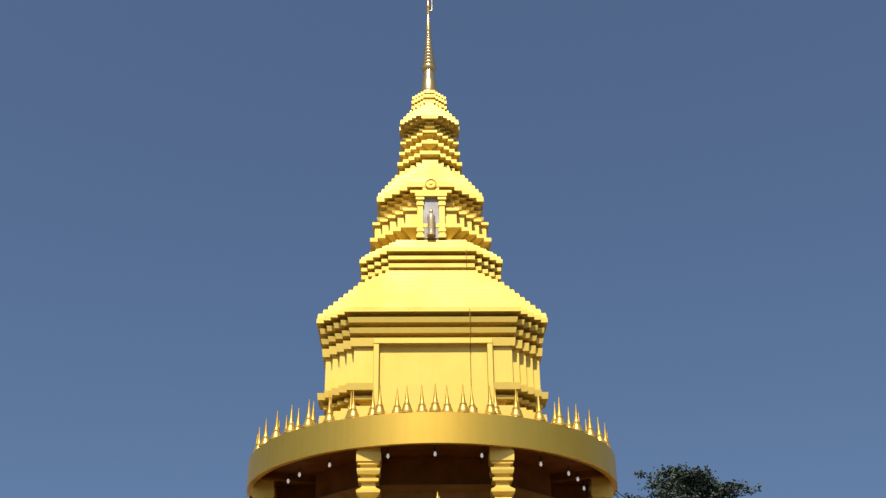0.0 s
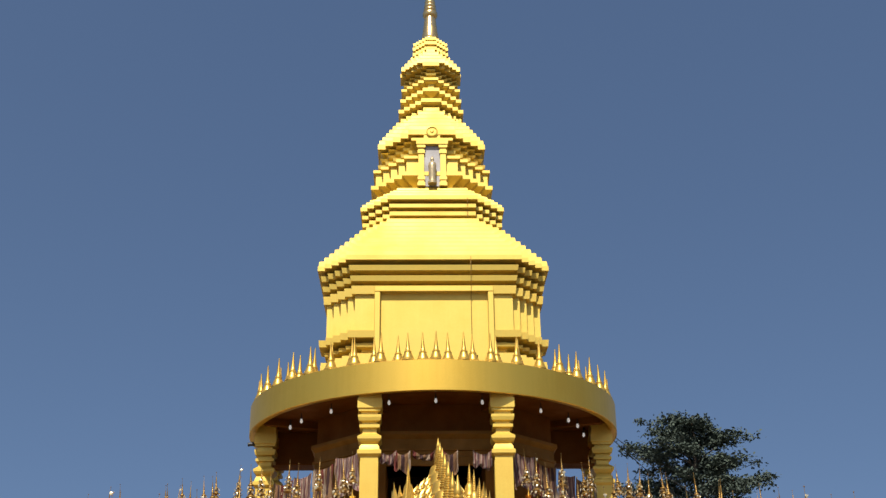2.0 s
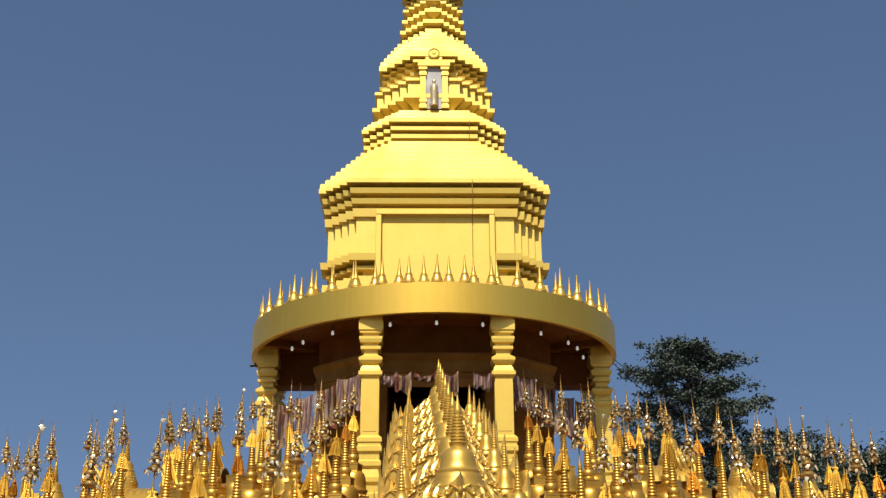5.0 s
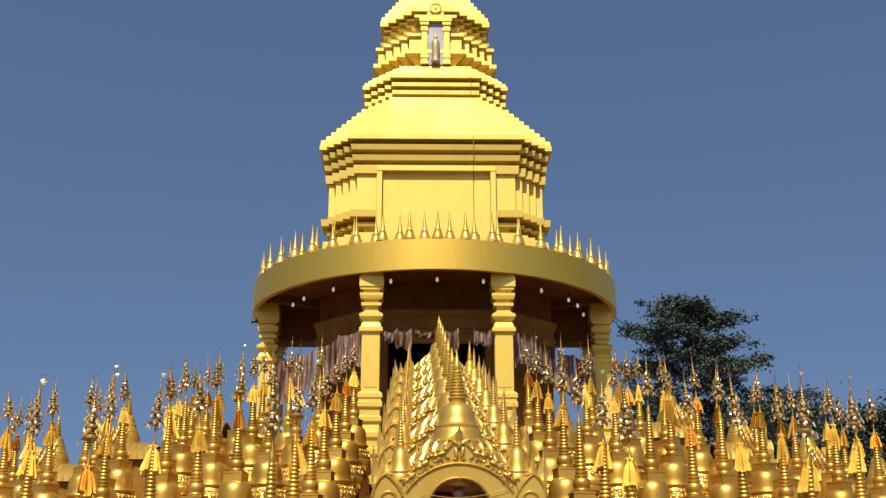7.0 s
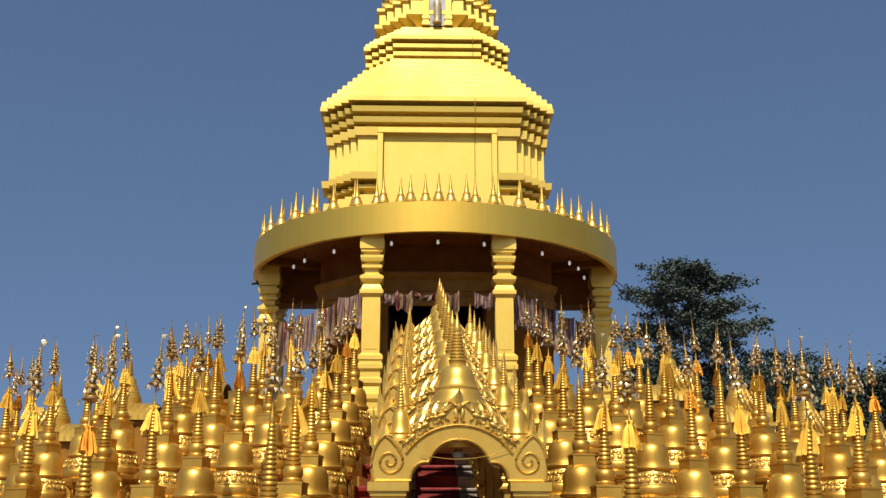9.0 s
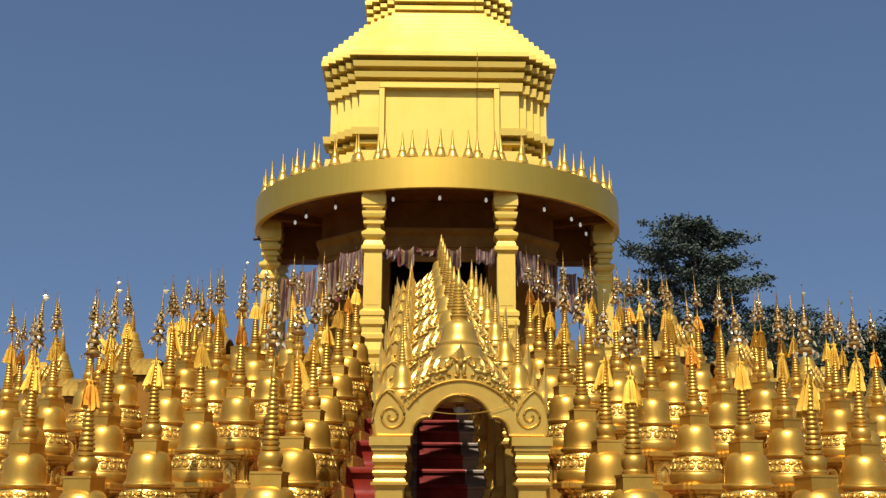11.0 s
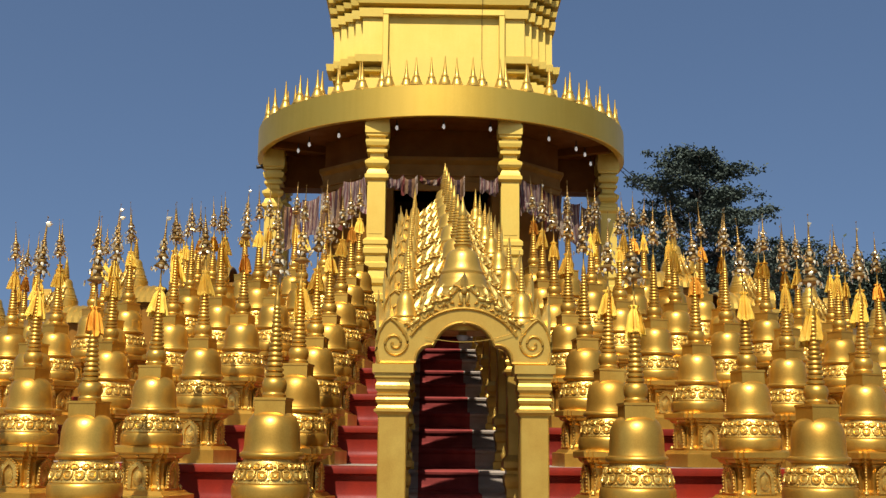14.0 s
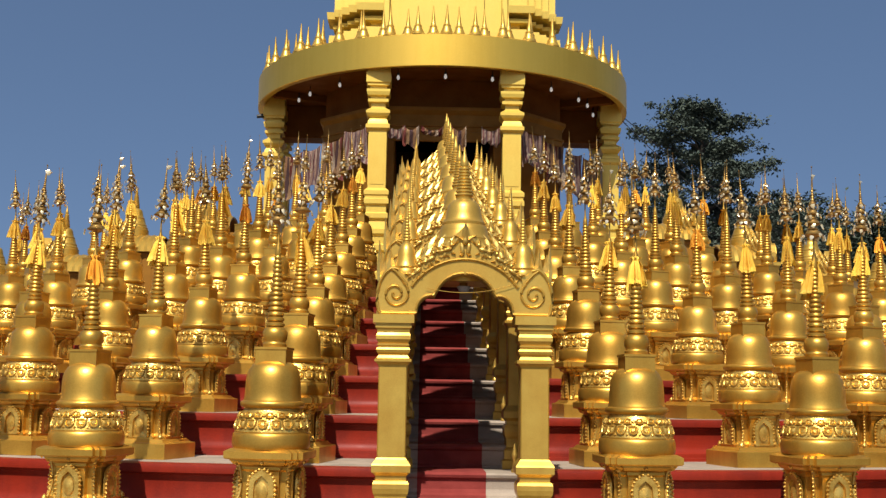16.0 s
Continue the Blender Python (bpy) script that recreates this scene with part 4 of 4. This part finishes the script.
def crown_mesh(seed, lean, tiers, top, vane):
    """The tiered metal crown on its rod: tiers with bright leaf bells hung from their rims, a slim ringed tip, a thin rod with a bead."""
    rng = random.Random(seed)
    bm = bmesh.new()
    lathe(bm, [(0.012, -0.16), (0.010, 0.1)], 6)
    z, r = 0.10, 0.110
    for k in range(tiers):
        h = 0.135 - 0.012 * k
        lathe(bm, [(r * 0.34, z), (r * 0.50, z + h * 0.10), (r * 0.98, z + h * 0.22), (r, z + h * 0.30), (r * 0.80, z + h * 0.38), (r * 0.74, z + h * 0.52), (r * 0.46, z + h * 0.66), (r * 0.52, z + h * 0.74), (r * 0.36, z + h * 0.84), (r * 0.32, z + h)], 11)
        n = max(4, 8 - k)
        for c in range(n):
            if rng.random() < 0.15:
                continue
            a = 2 * math.pi * (c + 0.5 * k) / n + rng.uniform(-0.2, 0.2)
            q, d = r * rng.uniform(1.02, 1.30), rng.uniform(0.0, 0.035)
            have = len(bm.faces)
            m = pose(q * math.sin(a), -q * math.cos(a), z + h * 0.28 - d, rng.uniform(-25, 25), rng.uniform(-25, 25), math.degrees(a))
            flame(bm, m @ pose(0, 0, 0, 176, 0, 0), rng.uniform(0.030, 0.048), rng.uniform(0.040, 0.065), 0.010, rng.uniform(-0.3, 0.3))
            bm.faces.ensure_lookup_table()
            for f in bm.faces[have:]:
                f.material_index = 1
        z += h * 0.96
        r *= 0.76
    for k in range(4):
        lathe(bm, [(r * 0.32, z), (r * 0.58, z + 0.010), (r * 0.58, z + 0.018), (r * 0.3, z + 0.036)], 8)
        z += 0.034
        r *= 0.84
    lathe(bm, [(0.013, z), (0.011, z + 0.04), (0.006, z + top), (0.0028, z + top + 0.02), (0.0028, z + top + 0.11)], 6)
    lathe(bm, [(0.0, z + top + 0.10), (0.012, z + top + 0.112), (0.0, z + top + 0.126)], 7)
    if vane:
        have = len(bm.faces)
        flame(bm, pose(0.0, 0, z + top - 0.01, 0, 58, 30), 0.050, 0.085, 0.010, 0.1)
        bm.faces.ensure_lookup_table()
        for f in bm.faces[have:]:
            f.material_index = 1
    bmesh.ops.transform(bm, matrix=pose(0, 0, 0, lean[0], lean[1], 0), verts=bm.verts)
    return finish(bm, "tiered_crown", [GILT_BRONZE, GLINT], 50)


CROWNS = [crown_mesh(1, (1, -1), 4, 0.08, False), crown_mesh(2, (-3, 2), 4, 0.12, True), crown_mesh(3, (2, 4), 3, 0.16, False), crown_mesh(4, (0, -4), 4, 0.05, False), crown_mesh(5, (4, 2), 3, 0.10, False)]


def cloth_mesh(seed, length, spread, gap, lean, mat):
    """A cloth tied round the spire's top: a frill over the knot, then deep uneven pleats that flare out to a ragged hem."""
    rng = random.Random(seed)
    bm = bmesh.new()
    n, cols = 54, []
    ph, folds = rng.uniform(0, 6), rng.choice((7, 8, 9))
    cuts = [rng.uniform(0.80, 1.06) for _ in range(folds + 1)]
    for j in range(n + 1):
        u = j / n
        a = radians(gap / 2) + u * radians(360 - gap)
        w = math.sin(u * folds * 2 * math.pi + ph + 0.7 * math.sin(u * 5 + ph))
        ln = length * cuts[int(u * folds)]
        col = []
        for q, f, deep in ((0.040, 1.06, 0.1), (0.066, 1.02, 0.2), (0.046, 0.95, 0.08), (0.050, 0.90, 0.08), (0.070, 0.74, 0.20), (0.078, 0.50, 0.30), (0.080 + spread * 0.5, 0.24, 0.36), (0.080 + spread * 0.8, 0.0, 0.40)):
            rr = q * (1 + deep * w)
            col.append(bm.verts.new((rr * math.sin(a) + lean * max(0.0, 1 - f) ** 1.3, -rr * math.cos(a) * 0.85, (f - 1) * (ln if f < 0.9 else length))))
        cols.append(col)
    for p, q in zip(cols, cols[1:]):
        for k in range(7):
            bm.faces.new((p[k], q[k], q[k + 1], p[k + 1]))
    bmesh.ops.solidify(bm, geom=bm.faces[:], thickness=0.004)
    return finish(bm, "cloth_wrap", mat, 70)


CLOTHS = [cloth_mesh(1, 0.34, 0.020, 24, 0.02, CLOTH), cloth_mesh(2, 0.40, 0.030, 60, -0.04, CLOTH), cloth_mesh(3, 0.31, 0.012, 20, 0.015, CLOTH_ORANGE), cloth_mesh(4, 0.44, 0.024, 80, 0.06, CLOTH), cloth_mesh(5, 0.37, 0.036, 40, -0.02, CLOTH)]
SIDES = [pose(0, 0, 0, 0, 0, 90 * k) for k in range(4)]


def stupa(crown, cloth, turn):
    st = thing("stupa", "small gold stupa with bell dome and saffron cloth wrap" if cloth is not None else "small gold stupa with bell dome and bare ringed spire", "stupa", "stupas on the terraces")
    for nm, me in (("plinth", plinth), ("pedestal", pedestal), ("slab", slab), ("bowl", bowl), ("lotus_belt", belt), ("bell_dome", dome), ("square_block", seat), ("ringed_spire", rings)):
        share(nm, me, st, Matrix())
    for k in range(4):
        share("niche_ornament", niche, st, SIDES[k])
        share("corner_bracket", bracket, st, SIDES[k])
    share("tiered_crown", CROWNS[crown], st, pose(0, 0, SPIRE_TOP + 0.24, 0, 0, turn))["label"] = "tiered gilt metal crown with hanging leaves"
    if cloth is not None:
        share("cloth_wrap", CLOTHS[cloth], st, pose(0, 0, SPIRE_TOP + 0.06, 0, 0, turn * 1.7))["label"] = "saffron yellow cloth"
    return st


kinds = [(0, 0), (1, 1), (2, 2), (0, 3), (3, 4), (4, 0), (2, 1), (3, None), (0, 2), (1, 4), (4, 3), (2, 0)]
masters = {}
SIZES = (1.0, 0.955, 0.93)      # those on the lowest terrace are the largest
rng = random.Random(11)
for i in range(-1, 6):
    r = edge(i) - 0.90
    # each stair has its row of stupas on either hand, not quite evenly spaced; the rows of two stairs meet half way
    for stairway in (0, 90, -90):
        for hand, off, gaps in ((-1, 2.03 - 0.04 * (i + 1), (6.7, 6.5 - 0.3 * max(0, min(i, 2)), 5.9)), (1, 1.86, (6.75, 6.15, 6.1))):
            a0, j = math.degrees(math.asin(off / r)), 0
            while a0 < 45 - 0.45 * gaps[2]:
                a = stairway + hand * a0
                a0 += gaps[min(j, 2)]
                j += 1
                if not -69 < a < 56:
                    continue
                key = rng.randrange(len(kinds))
                x, y, _ = ringpoint(r + rng.uniform(-0.03, 0.03), radians(a), 0)
                m = PLACE @ pose(x, y, height(i) + 0.002, rng.uniform(-0.5, 0.5), rng.uniform(-0.5, 0.5), a + rng.uniform(-2.5, 2.5))
                size = SIZES[min(i + 1, 2)] * rng.uniform(0.985, 1.015)
                if key in masters:
                    copy_thing(masters[key], m @ Matrix.Scale(size / masters[key].scale[0], 4))
                else:
                    masters[key] = stupa(*kinds[key], rng.uniform(0, 360))
                    masters[key].matrix_basis = m @ Matrix.Scale(size, 4)


# ---- trees ----
def limb(bm, a, b, r0, r1, sag, rng):
    pts, rad = [], []
    for k in range(6):
        u = k / 5
        p = Vector(a).lerp(Vector(b), u) + Vector((rng.uniform(-1, 1), rng.uniform(-1, 1), 0)) * 0.12 * (0 < u < 1)
        p.z += sag * math.sin(u * math.pi)
        pts.append(p)
        rad.append(r0 + (r1 - r0) * u)
    tube(bm, pts, rad, 7)
    return pts


def leaves(verts, faces, c, spread, n, size, rng):
    for _ in range(n):
        d = Vector((rng.gauss(0, 1), rng.gauss(0, 1), rng.gauss(0, 1)))
        p = Vector(c) + Vector((d.x * spread[0], d.y * spread[1], d.z * spread[2]))
        q = Euler((rng.uniform(-0.9, 0.9), rng.uniform(-0.9, 0.9), rng.uniform(0, 6.28))).to_matrix()
        s = size * rng.uniform(0.6, 1.3)
        k = len(verts)
        for x, y, z in ((-0.5, 0, 0), (0, -0.28, 0.08), (0.6, 0, -0.05), (0, 0.28, 0.08)):
            verts.append(p + q @ Vector((x * s, y * s, z * s)))
        faces.append((k, k + 1, k + 2, k + 3))


def crown_part(verts, faces, mat, parent):
    me = bpy.data.meshes.new("crown")
    me.from_pydata([tuple(v) for v in verts], [], faces)
    me.materials.append(mat)
    ob = new("crown", me)
    ob.parent = parent


def layered_tree(x, y, h, w, seed, label):
    """Tall tree whose limbs spread in flat layers, with sky between them."""
    rng = random.Random(seed)
    t = thing("tree", label, "tree", "trees behind the monument", pose(x, y, 0))
    bm = bmesh.new()
    limb(bm, (0, 0, -0.2), (0.3, 0, h * 0.96), 0.36, 0.05, 0, rng)
    verts, faces = [], []
    for k in range(92):
        u = (k / 59) ** 1.1 if k < 60 else rng.uniform(0, 0.40)
        z = h * (0.36 + 0.57 * u)
        a = k * 2.4 + rng.uniform(-0.4, 0.4)
        reach = w * (1.0 - 0.78 * u ** 1.8) * rng.uniform(0.62, 1.08)
        tip = (math.cos(a) * reach, math.sin(a) * reach, z + reach * rng.uniform(0.0, 0.18))
        pts = limb(bm, (0.3 * u, 0, z - 0.6), tip, 0.10 - 0.06 * u, 0.02, 0.25, rng)
        for p in pts[2:]:
            for _ in range(3):
                c = p + Vector((rng.gauss(0, 0.36), rng.gauss(0, 0.36), rng.gauss(0.14, 0.09)))
                q = rng.uniform(0.75, 1.2)
                leaves(verts, faces, c, (0.27 * q, 0.27 * q, 0.12 * q), 72, 0.19, rng)
    part("trunk", bm, BARK, t, smooth=60)
    crown_part(verts, faces, LEAF, t)


def bushy_tree(x, y, h, w, seed, label, mat=FAR_LEAF):
    rng = random.Random(seed)
    t = thing("tree", label, "tree", "trees behind the monument", pose(x, y, 0))
    bm = bmesh.new()
    limb(bm, (0, 0, -0.2), (0, 0, h * 0.8), 0.3, 0.05, 0, rng)
    verts, faces = [], []
    for k in range(40):
        u = rng.random()
        a = rng.uniform(0, 6.28)
        reach = w * math.sqrt(rng.random()) * (1 - 0.55 * u)
        tip = Vector((math.cos(a) * reach, math.sin(a) * reach, h * (0.25 + 0.72 * u)))
        limb(bm, (0, 0, tip.z * 0.7), tip, 0.07, 0.02, 0.1, rng)
        leaves(verts, faces, tip, (w * 0.20, w * 0.20, h * 0.05), 560, 0.26, rng)
    for k in range(26):
        a, reach = rng.uniform(0, 6.28), w * rng.uniform(0.1, 0.9)
        z0, z1 = h * rng.uniform(0.78, 0.86), h * rng.uniform(0.92, 1.03)
        for c in range(6):
            leaves(verts, faces, (math.cos(a) * reach, math.sin(a) * reach, z0 + (z1 - z0) * c / 5), (0.15 - 0.022 * c, 0.15 - 0.022 * c, 0.14), 60, 0.14, rng)
    part("trunk", bm, BARK, t, smooth=60)
    crown_part(verts, faces, mat, t)


layered_tree(12.7, 55, 17.2, 6.2, 3, "tall dark green tree with limbs in flat layers behind the monument")
for x, y, h, w, seed in ((12.6, 60, 9.0, 3.4, 5), (16.9, 62, 11.8, 3.6, 6), (20.0, 60, 11.5, 2.6, 7), (23.2, 61, 11.3, 2.8, 8), (26.6, 64, 12.2, 3.2, 9), (18.5, 59, 11.5, 2.6, 12), (24.9, 60, 11.2, 2.6, 13)):
    bushy_tree(x, y, h, w, seed, "dark green bushy tree far behind the monument")

# ---- small things ----
# lamp under the first arch, and a wire strung across it
front = PLACE @ pose(0, -17.7, LOW)
lamp = thing("ceiling_lamp", "small pale round lamp under the first arch", "lamp", m=front @ pose(0.0, 0.30, 2.62))
part("lamp_base", lathe(bmesh.new(), [(0.045, 0.0), (0.045, 0.05)], 14), DULL, lamp)
part("lamp_glass", lathe(bmesh.new(), [(0.0, -0.07), (0.05, -0.055), (0.075, -0.01), (0.07, 0.0)], 16), NICHE, lamp, smooth=60)
bm = bmesh.new()
tube(bm, [(-0.42 + 0.095 * k, -0.14, 2.56 + 0.05 * (k / 10) - 0.075 * 4 * (k / 10) * (1 - k / 10)) for k in range(11)], 0.004, 5)
tagged(part("wire", bm, GOLD_GATE, m=front, smooth=60), "thin wire strung across the gate's arch", "wire")
# cables slung from the ring down towards the trees
for k, (dx, dz) in enumerate(((9.5, -4.6), (8.2, -4.1))):
    bm = bmesh.new()
    tube(bm, [(4.86 + dx * u, -0.4 + 0.3 * k + 4 * u, 9.12 + dz * u - 1.3 * 4 * u * (1 - u) * (0.35 + 0.15 * k)) for u in np.linspace(0, 1, 15)], 0.012, 5)
    tagged(part("cable", bm, BLACK, m=PLACE, smooth=60), "dark cable slung from the ring canopy", "cable", "slung cables")
# horn loudspeakers at the ring's sides
for a in (-79,):
    x, y, _ = ringpoint(4.74, radians(a), 0)
    sp = thing("loudspeaker", "small black loudspeaker fixed under the ring canopy", "loudspeaker", "", PLACE @ pose(x, y, 8.86, 0, 0, a))
    part("bracket", box(bmesh.new(), -0.02, 0.02, -0.02, 0.02, 0.1, 0.26), BLACK, sp)
    bm = bmesh.new()
    lathe(bm, [(0.13, -0.18), (0.12, -0.17), (0.07, -0.02), (0.05, 0.1), (0.05, 0.2)], 14, pose(0, -0.02, 0, 100, 0, 0))
    part("horn", bm, BLACK, sp, smooth=40)
# low posts along the stair's edges
bm = bmesh.new()
lathe(bm, [(0.055, 0), (0.055, 0.05), (0.035, 0.07), (0.03, 0.2), (0.05, 0.24), (0.055, 0.29), (0.03, 0.34), (0.035, 0.36), (0.0, 0.46)], 10)
post_mesh = finish(bm, "post", GOLD_RELIEF, 50)
for k in range(1, 12):
    for s in (-0.64, 0.64):
        ob = new("stair_post", post_mesh)
        ob.matrix_basis = PLACE @ pose(s, -(30 - 12.2 - 0.91 * k) + 0.22, LOW + 0.275 * (k + 1)) @ Matrix.Scale(0.72, 4)
        tagged(ob, "low turned gold post at the carpet's edge", "post", "posts along the stairs")
